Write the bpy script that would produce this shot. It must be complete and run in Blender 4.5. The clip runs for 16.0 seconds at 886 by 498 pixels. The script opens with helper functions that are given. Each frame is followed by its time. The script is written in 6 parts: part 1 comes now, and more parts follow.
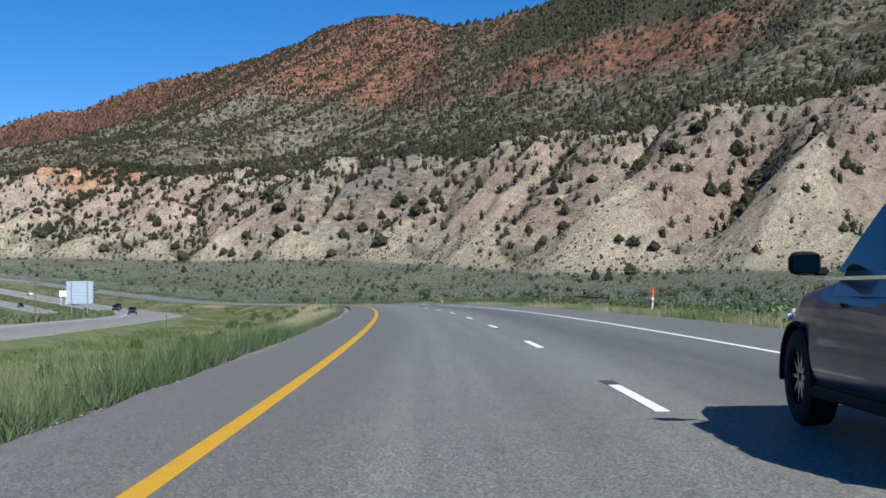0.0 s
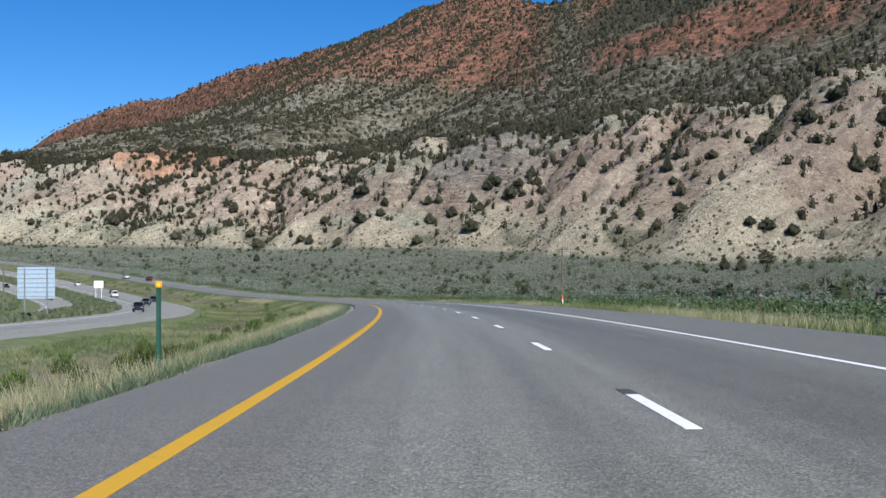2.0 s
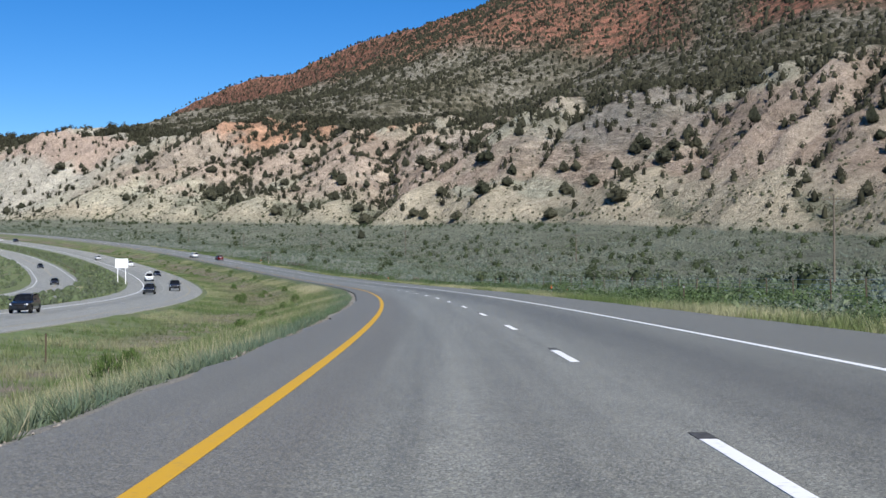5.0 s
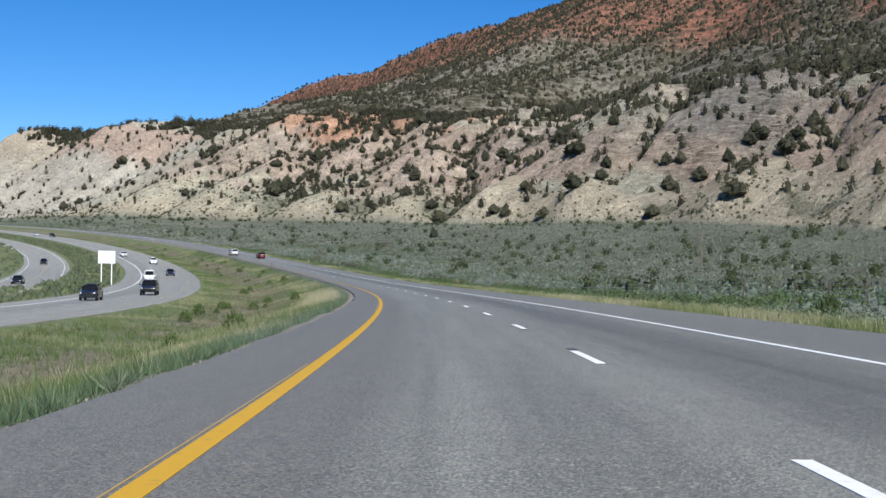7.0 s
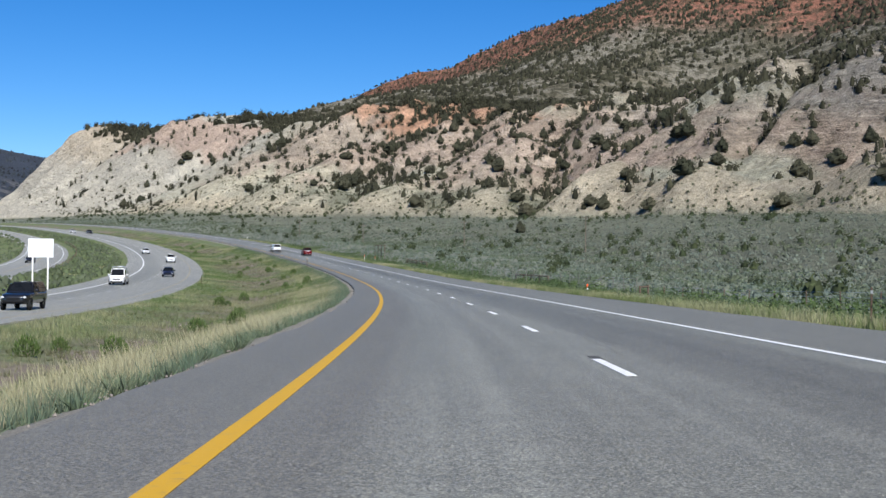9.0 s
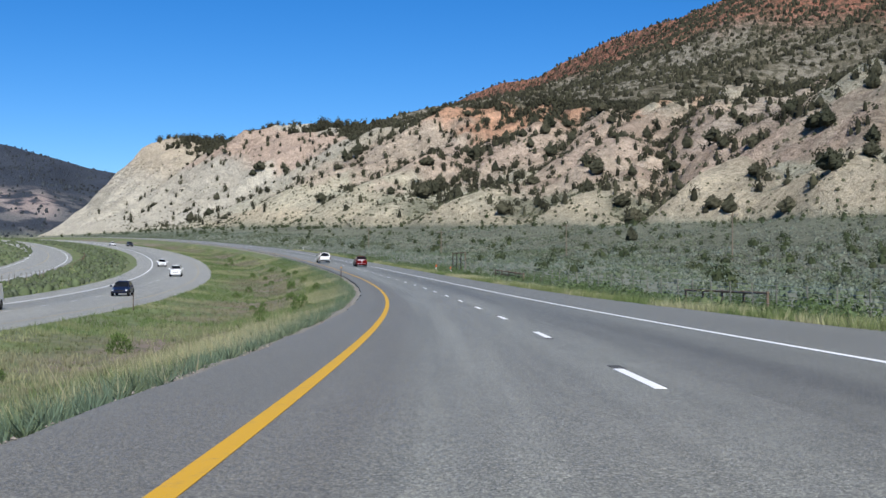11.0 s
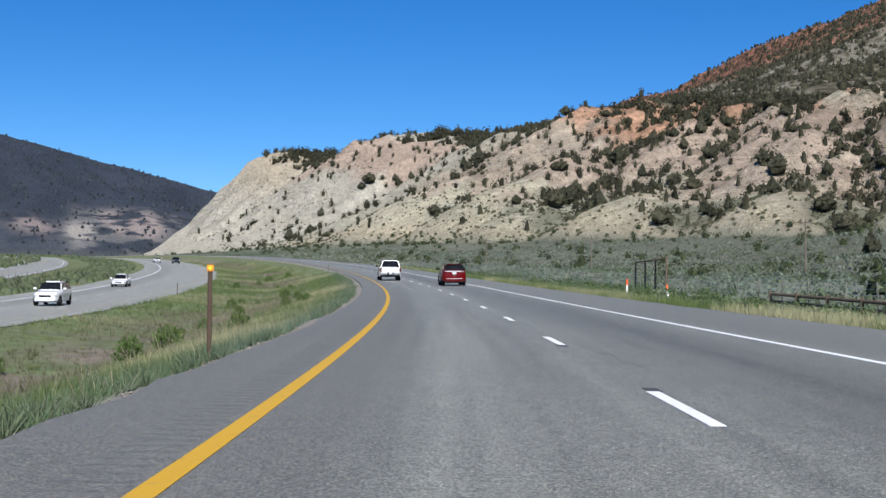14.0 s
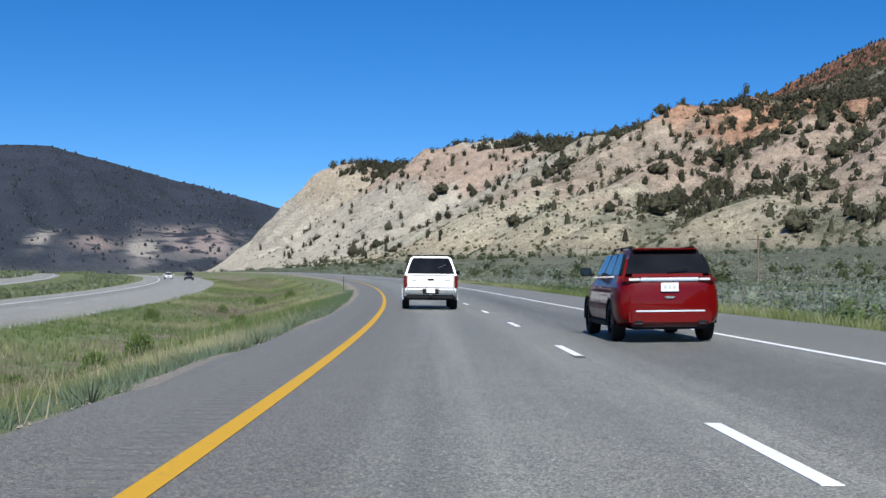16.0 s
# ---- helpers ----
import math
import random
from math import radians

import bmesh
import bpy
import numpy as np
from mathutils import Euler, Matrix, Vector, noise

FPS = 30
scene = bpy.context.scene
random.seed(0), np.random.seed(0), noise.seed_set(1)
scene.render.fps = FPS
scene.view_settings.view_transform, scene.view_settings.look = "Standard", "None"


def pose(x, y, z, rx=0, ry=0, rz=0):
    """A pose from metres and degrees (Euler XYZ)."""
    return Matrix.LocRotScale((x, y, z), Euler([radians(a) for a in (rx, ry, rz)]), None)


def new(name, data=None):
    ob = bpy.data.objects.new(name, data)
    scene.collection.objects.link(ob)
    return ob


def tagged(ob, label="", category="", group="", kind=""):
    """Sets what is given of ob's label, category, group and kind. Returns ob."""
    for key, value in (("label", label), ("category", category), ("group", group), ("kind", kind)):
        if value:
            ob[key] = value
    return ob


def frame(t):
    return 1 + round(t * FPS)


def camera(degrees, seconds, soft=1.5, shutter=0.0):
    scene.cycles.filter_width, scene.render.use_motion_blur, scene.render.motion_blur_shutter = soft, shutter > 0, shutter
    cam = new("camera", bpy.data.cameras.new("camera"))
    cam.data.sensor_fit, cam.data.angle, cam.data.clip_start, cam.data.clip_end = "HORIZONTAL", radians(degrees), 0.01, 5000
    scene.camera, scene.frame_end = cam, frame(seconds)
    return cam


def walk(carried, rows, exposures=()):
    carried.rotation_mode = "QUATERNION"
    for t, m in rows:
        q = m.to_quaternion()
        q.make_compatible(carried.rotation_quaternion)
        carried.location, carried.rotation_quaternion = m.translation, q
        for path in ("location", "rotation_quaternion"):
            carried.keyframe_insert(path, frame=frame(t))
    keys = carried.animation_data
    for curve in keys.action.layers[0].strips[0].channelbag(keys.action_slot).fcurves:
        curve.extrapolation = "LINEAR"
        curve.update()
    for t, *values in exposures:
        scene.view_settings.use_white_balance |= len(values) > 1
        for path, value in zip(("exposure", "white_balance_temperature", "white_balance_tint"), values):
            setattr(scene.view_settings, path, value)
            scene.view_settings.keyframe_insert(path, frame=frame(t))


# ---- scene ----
cam = camera(38.42, 16.0)

# ---- the highway's line in plan: heading and grade by the distance travelled ----
GRADES = [(-150, 0), (0, -.006), (90, -.0145), (200, -.022), (270, -.0185), (340, -.016), (430, -.004), (500, .012),
          (590, .028), (680, .041), (900, .042), (1100, .025), (1300, .005), (1600, 0)]
RS = np.arange(-150, 1501, 1.0)
RPSI = -6.0e-3 + 9.329e-4 * RS - 7.28e-8 * RS ** 2
RX, RY = np.cumsum(-np.sin(RPSI)), np.cumsum(np.cos(RPSI))
RX, RY = RX - RX[150] - .03, RY - RY[150]
RZ = np.cumsum(np.interp(RS, *zip(*GRADES)))
RZ = RZ - RZ[150] - .02


def bank(lat, s):
    """Rise of the outer lane and shoulder in the long bend."""
    return np.interp(s, [0, 600], [0, .02]) * np.clip(lat - 2.2, 0, 7.2) * (1 - np.clip((lat - 9.6) / 9, 0, 1))


def on_road(s, lat, dz=0.0):
    """World places at the distance s along the highway and lat metres to its right."""
    s, lat = np.asarray(s, float), np.asarray(lat, float)
    x, y, z, p = (np.interp(s, RS, a) for a in (RX, RY, RZ, RPSI))
    return np.stack([x + lat * np.cos(p), y + lat * np.sin(p), z + dz + bank(lat, s)], -1)


def road_coords(x, y):
    """Distance along the highway, metres to its right and its height, for arrays of places."""
    x, y = np.ravel(x), np.ravel(y)
    s, lat, z = np.empty(len(x)), np.empty(len(x)), np.empty(len(x))
    cx, cy = RX[::5], RY[::5]
    for a in range(0, len(x), 20000):
        b = slice(a, a + 20000)
        i = ((x[b, None] - cx) ** 2 + (y[b, None] - cy) ** 2).argmin(1) * 5
        dx, dy = x[b] - RX[i], y[b] - RY[i]
        along = -dx * np.sin(RPSI[i]) + dy * np.cos(RPSI[i])
        s[b] = RS[i] + np.clip(along, -200, 200) * (np.abs(along) < 4) + 0
        lat[b] = dx * np.cos(RPSI[i]) + dy * np.sin(RPSI[i])
        far = np.abs(along) >= 4
        lat[b] = np.where(far, np.sign(lat[b]) * np.hypot(dx, dy), lat[b])
    z = np.interp(s, RS, RZ)
    return s, lat, z


# seconds, distance along the highway, metres to its right, the camera's turn in degrees and its height over the road
ROWS = [
    (0, 2.353, 0.007, 91.319, 0.379, -0.01, 1.106),
    (0.5, 20.77, 0.177, 90.999, 0.176, 1.135, 1.076),
    (1, 39.193, 0.207, 90.983, -0.192, 2.185, 1.033),
    (1.5, 57.565, 0.18, 91.017, -0.148, 3.181, 1.042),
    (2, 75.982, 0.157, 90.95, 0.299, 4.196, 1.047),
    (2.5, 94.613, 0.052, 90.823, 0.139, 5.193, 1.056),
    (3, 113.147, 0.03, 90.576, -0.231, 6.033, 1.051),
    (3.5, 131.6, 0.098, 90.812, -0.431, 6.936, 1.053),
    (4, 150.015, 0.126, 90.208, -0.173, 7.963, 1.114),
    (6.5, 241.856, -0.153, 90.38, -0.308, 12.644, 1.061),
    (7, 260.288, -0.177, 90.466, -0.657, 13.482, 1.02),
    (7.5, 278.764, -0.177, 90.642, -0.67, 14.352, 1.033),
    (8, 297.415, -0.289, 90.56, -0.454, 15.387, 1.03),
    (8.5, 315.837, -0.284, 90.424, -0.487, 16.262, 1.078),
    (9, 334.218, -0.256, 90.547, -0.608, 17.167, 1.046),
    (11.5, 425.746, -0.269, 91.487, -0.474, 21.915, 1.038),
    (12, 444.21, -0.243, 91.693, -0.749, 22.675, 1.038),
    (12.5, 462.748, -0.162, 91.848, -0.798, 23.589, 1.048),
    (13, 481.155, -0.072, 91.95, -0.764, 24.615, 1.061),
    (13.5, 499.612, -0.067, 92.24, -0.536, 25.715, 1.078),
    (14, 518.234, -0.117, 92.411, -0.54, 26.724, 1.081),
    (14.5, 536.957, -0.171, 92.614, -0.768, 27.589, 1.053),
    (15, 555.605, -0.159, 92.821, -0.683, 28.425, 1.06),
    (15.5, 574.257, -0.142, 93.043, -0.594, 29.304, 1.064),
    (16, 592.912, -0.125, 93.254, -0.562, 30.174, 1.054),
]
walk(cam, [(t, pose(*on_road(s, lat, up), rx, ry, rz)) for t, s, lat, rx, ry, rz, up in ROWS])

# ---- light ----
SUN_AZ, SUN_EL = radians(148), radians(41)
world = bpy.data.worlds.new("world")
scene.world = world
world.use_nodes = True
wn = world.node_tree.nodes
sky = wn.new("ShaderNodeTexSky")
sky.sky_type, sky.sun_disc = "NISHITA", False
sky.sun_elevation, sky.sun_rotation = SUN_EL, SUN_AZ
sky.altitude, sky.air_density, sky.dust_density, sky.ozone_density = 2100, 1.0, 0.0, 6.0
deep = wn.new("ShaderNodeHueSaturation")
deep.inputs["Hue"].default_value, deep.inputs["Saturation"].default_value = .506, 1.28
world.node_tree.links.new(sky.outputs[0], deep.inputs["Color"])
world.node_tree.links.new(deep.outputs[0], wn["Background"].inputs[0])
wn["Background"].inputs[1].default_value = 0.093
sun = new("sun", bpy.data.lights.new("sun", "SUN"))
sun.data.energy, sun.data.angle, sun.data.color = 5.0, radians(0.53), (1.0, 0.98, 0.945)
toward = Vector((math.sin(SUN_AZ) * math.cos(SUN_EL), math.cos(SUN_AZ) * math.cos(SUN_EL), math.sin(SUN_EL)))
sun.matrix_world = toward.to_track_quat("Z", "Y").to_matrix().to_4x4()
scene.view_settings.exposure = 0.35


# ---- helpers for meshes and materials ----
def mesh_np(name, verts, faces, mats=(), smooth=False):
    """A mesh from arrays: places (n, 3) and faces (m, 3 or 4)."""
    verts, faces = np.asarray(verts, np.float32), np.asarray(faces, np.int32)
    me = bpy.data.meshes.new(name)
    me.vertices.add(len(verts))
    me.vertices.foreach_set("co", verts.ravel())
    k = faces.shape[1]
    me.loops.add(faces.size)
    me.loops.foreach_set("vertex_index", faces.ravel())
    me.polygons.add(len(faces))
    me.polygons.foreach_set("loop_start", np.arange(len(faces), dtype=np.int32) * k)
    me.polygons.foreach_set("loop_total", np.full(len(faces), k, np.int32))
    me.polygons.foreach_set("use_smooth", np.full(len(faces), smooth, bool))
    for m in mats:
        me.materials.append(m)
    me.update(calc_edges=True)
    return me


def add_value(me, name, values):
    me.attributes.new(name, "FLOAT", "POINT").data.foreach_set("value", np.asarray(values, np.float32).ravel())


def add_colour(me, name, values):
    v = np.ones((len(values), 4), np.float32)
    v[:, :3] = values
    me.attributes.new(name, "FLOAT_COLOR", "POINT").data.foreach_set("color", v.ravel())


def grid_faces(rows, cols):
    i = np.arange(rows * cols).reshape(rows, cols)
    return np.stack([i[:-1, :-1], i[:-1, 1:], i[1:, 1:], i[1:, :-1]], -1).reshape(-1, 4)


def part(name, bm, material, parent=None, label="", smooth=True):
    """A bmesh as one mesh object under a thing or a part."""
    me = bpy.data.meshes.new(name)
    bm.to_mesh(me)
    bm.free()
    me.materials.append(material)
    if smooth:
        for p in me.polygons:
            p.use_smooth = True
        me.set_sharp_from_angle(angle=radians(38))
    ob = new(name, me)
    ob.parent = parent
    return tagged(ob, label)


class Mat:
    """A node material, built up node by node."""

    def __init__(self, name, rough=0.8, metal=0.0, spec=0.3):
        self.m = bpy.data.materials.new(name)
        self.m.use_nodes = True
        self.n, self.l = self.m.node_tree.nodes, self.m.node_tree.links
        self.b = self.n["Principled BSDF"]
        self.b.inputs["Roughness"].default_value = rough
        self.b.inputs["Metallic"].default_value = metal
        self.b.inputs["Specular IOR Level"].default_value = spec
        self.co = None

    def coords(self):
        if not self.co:
            self.co = self.n.new("ShaderNodeTexCoord").outputs["Object"]
        return self.co

    def put(self, socket, value):
        if hasattr(value, "is_linked"):
            self.l.new(value, socket)
        else:
            socket.default_value = value

    def noise(self, scale, detail=4.0, rough=0.6, co=None, stretch=None):
        t = self.n.new("ShaderNodeTexNoise")
        t.inputs["Scale"].default_value, t.inputs["Detail"].default_value, t.inputs["Roughness"].default_value = scale, detail, rough
        src = co or self.coords()
        if stretch:
            mp = self.n.new("ShaderNodeMapping")
            mp.inputs["Scale"].default_value = stretch
            self.l.new(src, mp.inputs["Vector"])
            src = mp.outputs[0]
        self.l.new(src, t.inputs["Vector"])
        return t.outputs["Fac"]

    def ramp(self, fac, lo, hi, a=0.0, b=1.0):
        t = self.n.new("ShaderNodeMapRange")
        self.put(t.inputs["Value"], fac)
        for k, v in (("From Min", lo), ("From Max", hi), ("To Min", a), ("To Max", b)):
            t.inputs[k].default_value = v
        return t.outputs[0]

    def mix(self, fac, a, b, mode="MIX"):
        t = self.n.new("ShaderNodeMix")
        t.data_type, t.blend_type = "RGBA", mode
        self.put(t.inputs[0], fac)
        for s, v in ((t.inputs[6], a), (t.inputs[7], b)):
            self.put(s, (*v, 1) if isinstance(v, tuple) else v)
        return t.outputs[2]

    def math(self, op, a, b=0.0):
        t = self.n.new("ShaderNodeMath")
        t.operation = op
        self.put(t.inputs[0], a)
        self.put(t.inputs[1], b)
        return t.outputs[0]

    def attr(self, name, colour=False):
        t = self.n.new("ShaderNodeAttribute")
        t.attribute_name = name
        return t.outputs["Color" if colour else "Fac"]

    def colour(self, value):
        self.put(self.b.inputs["Base Color"], (*value, 1) if isinstance(value, tuple) else value)
        return self

    def bump(self, height, strength=0.5, distance=0.05):
        t = self.n.new("ShaderNodeBump")
        t.inputs["Strength"].default_value, t.inputs["Distance"].default_value = strength, distance
        self.l.new(height, t.inputs["Height"])
        self.l.new(t.outputs[0], self.b.inputs["Normal"])
        return self


def lattice(ix, iy, seed):
    h = (ix.astype(np.int64) * 374761393 + iy.astype(np.int64) * 668265263 + seed * 144665) & 0xFFFFFFFF
    h = ((h ^ (h >> 13)) * 1274126177) & 0xFFFFFFFF
    return ((h ^ (h >> 16)) & 0xFFFF) / 65535.0


def vnoise(x, y, seed=0):
    """Smooth value noise between 0 and 1 over unit cells."""
    ix, iy = np.floor(x), np.floor(y)
    fx, fy = x - ix, y - iy
    fx, fy = fx * fx * (3 - 2 * fx), fy * fy * (3 - 2 * fy)
    a, b = lattice(ix, iy, seed), lattice(ix + 1, iy, seed)
    c, d = lattice(ix, iy + 1, seed), lattice(ix + 1, iy + 1, seed)
    return (a * (1 - fx) + b * fx) * (1 - fy) + (c * (1 - fx) + d * fx) * fy


def fbm(x, y, seed=0, octaves=4):
    return sum(vnoise(x * 2 ** k, y * 2 ** k, seed + k) * 0.5 ** k for k in range(octaves)) / sum(0.5 ** k for k in range(octaves))


def ridged(x, y, seed=0):
    return 1 - np.abs(2 * vnoise(x, y, seed) - 1)


def ease(x, a, b):
    t = np.clip((x - a) / (b - a), 0, 1)
    return t * t * (3 - 2 * t)


# ---- the land: hill coordinates run along the foot of the bluff (hs) and up into it (hn) ----
FOOT = [(-600, 20, 1), (-60, 20, 3), (0, 4, 2), (100, 38, 6), (191, 66, 10), (250, 80, 12), (350, 60, 12.5), (400, 66, 14), (470, 58, 16),
        (560, 40, 18), (700, 33, 23), (800, 14, 25), (900, 2, 26), (1050, -22, 27), (1150, -38, 28), (1210, -30, 28), (1300, 120, 30), (1500, 520, 34), (3500, 900, 40)]
RIM = [(-600, 190, 95), (-30, 182, 101), (34, 182, 93), (77, 184, 89), (150, 190, 90), (195, 195, 88), (228, 190, 80), (263, 182, 86), (329, 180, 89), (350, 190, 85), (385, 210, 91),
       (440, 228, 95), (488, 225, 91), (535, 222, 89), (610, 224, 92), (660, 220, 98), (721, 216, 110), (749, 199, 109), (771, 187, 107), (789, 178, 105), (840, 171, 104), (890, 165, 103),
       (921, 159, 104), (947, 152, 110), (983, 142, 118), (1015, 133, 115), (1055, 121, 112), (1103, 106, 108), (1152, 92, 113), (1186, 86, 123), (1212, 98, 110), (1240, 135, 98), (1320, 270, 92), (1500, 620, 120), (3500, 1000, 130)]
CREST = [(-600, 520), (244, 450), (400, 412), (500, 380), (600, 354), (663, 342), (733, 335), (790, 330), (832, 334), (880, 352), (940, 367), (1000, 373), (1096, 373), (1134, 357), (1215, 350), (1331, 342),
         (1541, 343), (1667, 332), (1763, 317), (1908, 328), (2090, 317), (2305, 293), (2700, 200), (3500, 120)]
# gullies: where they leave the foot, where they reach the rim, half width and depth
GULLIES = [(-55, 15, -15, 130, 20, 12), (52, 70, 70, 165, 15, 10), (118, 95, 146, 190, 14, 10), (165, 75, 218, 150, 13, 8), (232, 150, 262, 215, 12, 8), (244, 110, 252, 170, 10, 7), (285, 80, 348, 205, 17, 14),
           (392, 95, 430, 225, 14, 8), (455, 90, 540, 215, 15, 9), (372, 72, 525, 180, 18, 11), (545, 120, 662, 215, 15, 9), (520, 95, 640, 190, 12, 6), (600, 75, 700, 190, 22, 10), (690, 120, 735, 215, 14, 8),
           (760, 60, 790, 170, 20, 5), (850, 60, 870, 160, 22, 5), (960, 30, 975, 140, 26, 5), (1080, 0, 1090, 100, 26, 6)]
# pale fans of debris at the foot: middle, half width, and how far up the slope their tips reach
FANS = [(-150, 55, .42), (-70, 46, .5), (12, 58, .38), (108, 44, .30), (198, 46, .37), (288, 50, .27), (345, 36, .35), (428, 36, .2), (502, 44, .25), (570, 36, .22), (640, 50, .44), (720, 60, .36)]


def curve(table, k, s):
    return np.interp(s, [r[0] for r in table], [r[k] for r in table])


def to_hill(x, y):
    return (x - 55) * -.718 + (y - 525) * .696, (x - 55) * .696 + (y - 525) * .718


def from_hill(s, n):
    return 55 - .718 * s + .696 * n, 525 + .696 * s + .718 * n


def opp_shift(s):
    return np.interp(s, [-150, 230, 420, 900, 1250], [-4, -2, -.3, 1.5, 2])


def ramp_shift(s):
    return np.interp(s, [330, 450, 560, 700, 930, 1100], [6, 3, 0, -1, -6, -14])


def verge(lat, s):
    """Height of the ground across the highway, from its surface."""
    lat = lat - np.where(lat < -41, ramp_shift(s) * ease(-lat, 41, 44) * ease(110 + lat, 0, 30), opp_shift(s) * ease(-lat, 12, 19) * ease(41 + lat, 0, 4))
    return np.interp(lat, [-95, -62, -58.5, -58, -46.5, -46, -43, -38, -35.2, -34.8, -20.6, -20.2, -17, -12, -6, -3.3, -2.9, 9.1, 9.6, 13, 19, 28, 60],
                     [-2.2, -2.0, -1.68, -1.74, -1.74, -1.68, -2.3, -2.2, -1.6, -1.66, -1.65, -1.58, -1.95, -2.2, -.75, -.1, -.16, -.16, -.1, -.3, -.5, -.45, -.3])


def land(x, y):
    """Height of the land and the zones that colour it."""
    shape = np.shape(x)
    x, y = np.ravel(x).astype(float), np.ravel(y).astype(float)
    rs, lat, rz = road_coords(x, y)
    hs, hn = to_hill(x, y)
    warp = hs + 14 * (fbm(hs / 60, hn / 60, 5) - .5) + 8 * (fbm(hs / 25, hn / 25, 6) - .5)
    fn, fz = curve(FOOT, 1, hs), curve(FOOT, 2, hs)
    rn, rimz = curve(RIM, 1, hs), curve(RIM, 2, hs)
    lobe = np.zeros_like(x)
    for fs, fw, fa in FANS:
        lobe = np.maximum(lobe, np.clip(1 - np.abs(hs - fs) / fw, 0, 1))
    fn = fn + 14 * (fbm(hs / 40, 0 * hs, 11, 3) - .5) - 16 * lobe * (hs < 760) + 5 * (hs < 760)
    rn = rn + 16 * (fbm(hs / 40, 0 * hs + 3, 12, 3) - .5)
    crest = curve(CREST, 1, hs) - 3 + 8 * (fbm(hs / 50, 0 * hs, 13) - .5)
    # plain
    plain = rz + verge(lat, rs) + bank(lat, rs) + 1.6 * (fbm(x / 45, y / 45, 1) - .5) * np.maximum(ease(lat, 14, 40), ease(-lat, 66, 95))
    w = np.clip((lat - 14) / np.maximum(lat - 14 + np.maximum(fn - hn, 0), 1), 0, 1)
    plain = np.where((lat > 14) & (hs < 1400), plain * (1 - w) + fz * w, plain)
    # the flat lies below the embankment, lowest before the foot of the bluff
    plain = plain - (1.25 * ease(lat, 12.5, 21) * ease(rs, 330, 450) * ease(980 - rs, 0, 120) + 2.2 * ease(lat, 28, 60) * ease(900 - rs, 0, 120)) * ease(1 - w, 0, .4) * (hs < 1400)
    # bluff
    u = (hn - fn) / np.maximum(rn - fn, 20)
    fan = .5 + .5 * np.cos((warp - 18 * fbm(hs / 80, 0 * hs, 14)) * 2 * np.pi / 74)
    knee = .2 + .12 * fan
    rise = np.where(u < .34, u / .34 * knee, np.where(u < .78, knee + (u - .34) / .44 * (.88 - knee), .88 + (u - .78) / .22 * .12))
    rise = np.clip(np.where(u < 1, rise, 1), 0, 1)
    bluff = fz + (rimz - fz) * rise
    wob = hs + 7 * (fbm(hs / 22, hn / 22, 17) - .5)
    apex = np.full_like(x, .05)
    spur = np.zeros_like(x)
    for fs, fw, fa in FANS:
        near = np.clip(1 - np.abs(wob - fs - .1 * (hn - fn)) / fw, 0, 1)
        apex = np.maximum(apex, fa * near)
        spur = np.maximum(spur, 30 * fa * near * ease(u, -.05, .5 * fa) * (1 - ease(u, .7 * fa, 1.7 * fa)))
    facet = ease(apex - u, -.01, .035) * (u > -.02) * (u < 1)
    cut = np.zeros_like(x)
    for s0, n0, s1, n1, gw, gd in GULLIES:
        ds, dn = s1 - s0, n1 - n0
        k = np.clip(((warp - s0) * ds + (hn - n0) * dn) / (ds * ds + dn * dn), 0, 1)
        d = np.hypot(warp - s0 - k * ds, hn - n0 - k * dn) / (gw * (.55 + .6 * k))
        cut = np.maximum(cut, gd * (.35 + .65 * k) * np.clip(1 - d, 0, 1) ** 1.2)
    span = np.clip(u, 0, 1.25)
    body = ease(span, .14, .5) * (1 - ease(span, .95, 1.25)) + .12 * ease(span, 0, .1) * (1 - ease(span, .3, .5))
    cliff = ease(hs, 760, 860)
    ribs = (13 * (1 - ridged(warp / 44, hn / 220, 21)) + 10.5 * (1 - ridged(warp / 19, hn / 90, 22)) + 4.4 * (1 - ridged(warp / 7, hn / 50, 23))) * (1 - .4 * cliff) * (1 - .6 * facet)
    mounds = 12 * (fbm(hs / 34, hn / 34, 24, 4) - .5) + 4 * (1 - ridged(hs / 21 + .5 * fbm(hs / 9, hn / 9, 8), hn / 34, 25)) - 2
    crag = 5.0 * (fbm(hs / 10, hn / 10, 26, 4) - .5) * (1 - .8 * facet) * (1 - .3 * cliff) + 1.2 * (1 - .5 * facet) * (vnoise(hs / 4.6, hn / 4.2, 27) - .5)
    hard = np.exp(-((hs - 278) / 42) ** 2) + .8 * np.exp(-((hs - 440) / 40) ** 2) * ease(span, .45, .6) + .5 * np.exp(-((hs - 70) / 30) ** 2)
    strata = (1.0 + 3.4 * hard) * (vnoise(bluff / 4.2 + .4 * fbm(hs / 30, hn / 30, 9), hs / 90, 31) - .5) * ease(span, .35, .6)
    bluff = bluff - (1.3 * cut + .9 * ribs) * body + mounds * body * (1 - .4 * cliff) + crag * ease(span, .06, .3) + 4.5 * body + strata * body + spur * (1 - .6 * cliff)
    # upper mountain
    un = np.clip((hn - rn) / (800 - rn), 0, None)
    up = rimz + (crest - rimz) * un ** 1.85
    up = np.where(un > 1, crest + (hn - 800) * np.where(hs < 860, -.1, -.35), up)
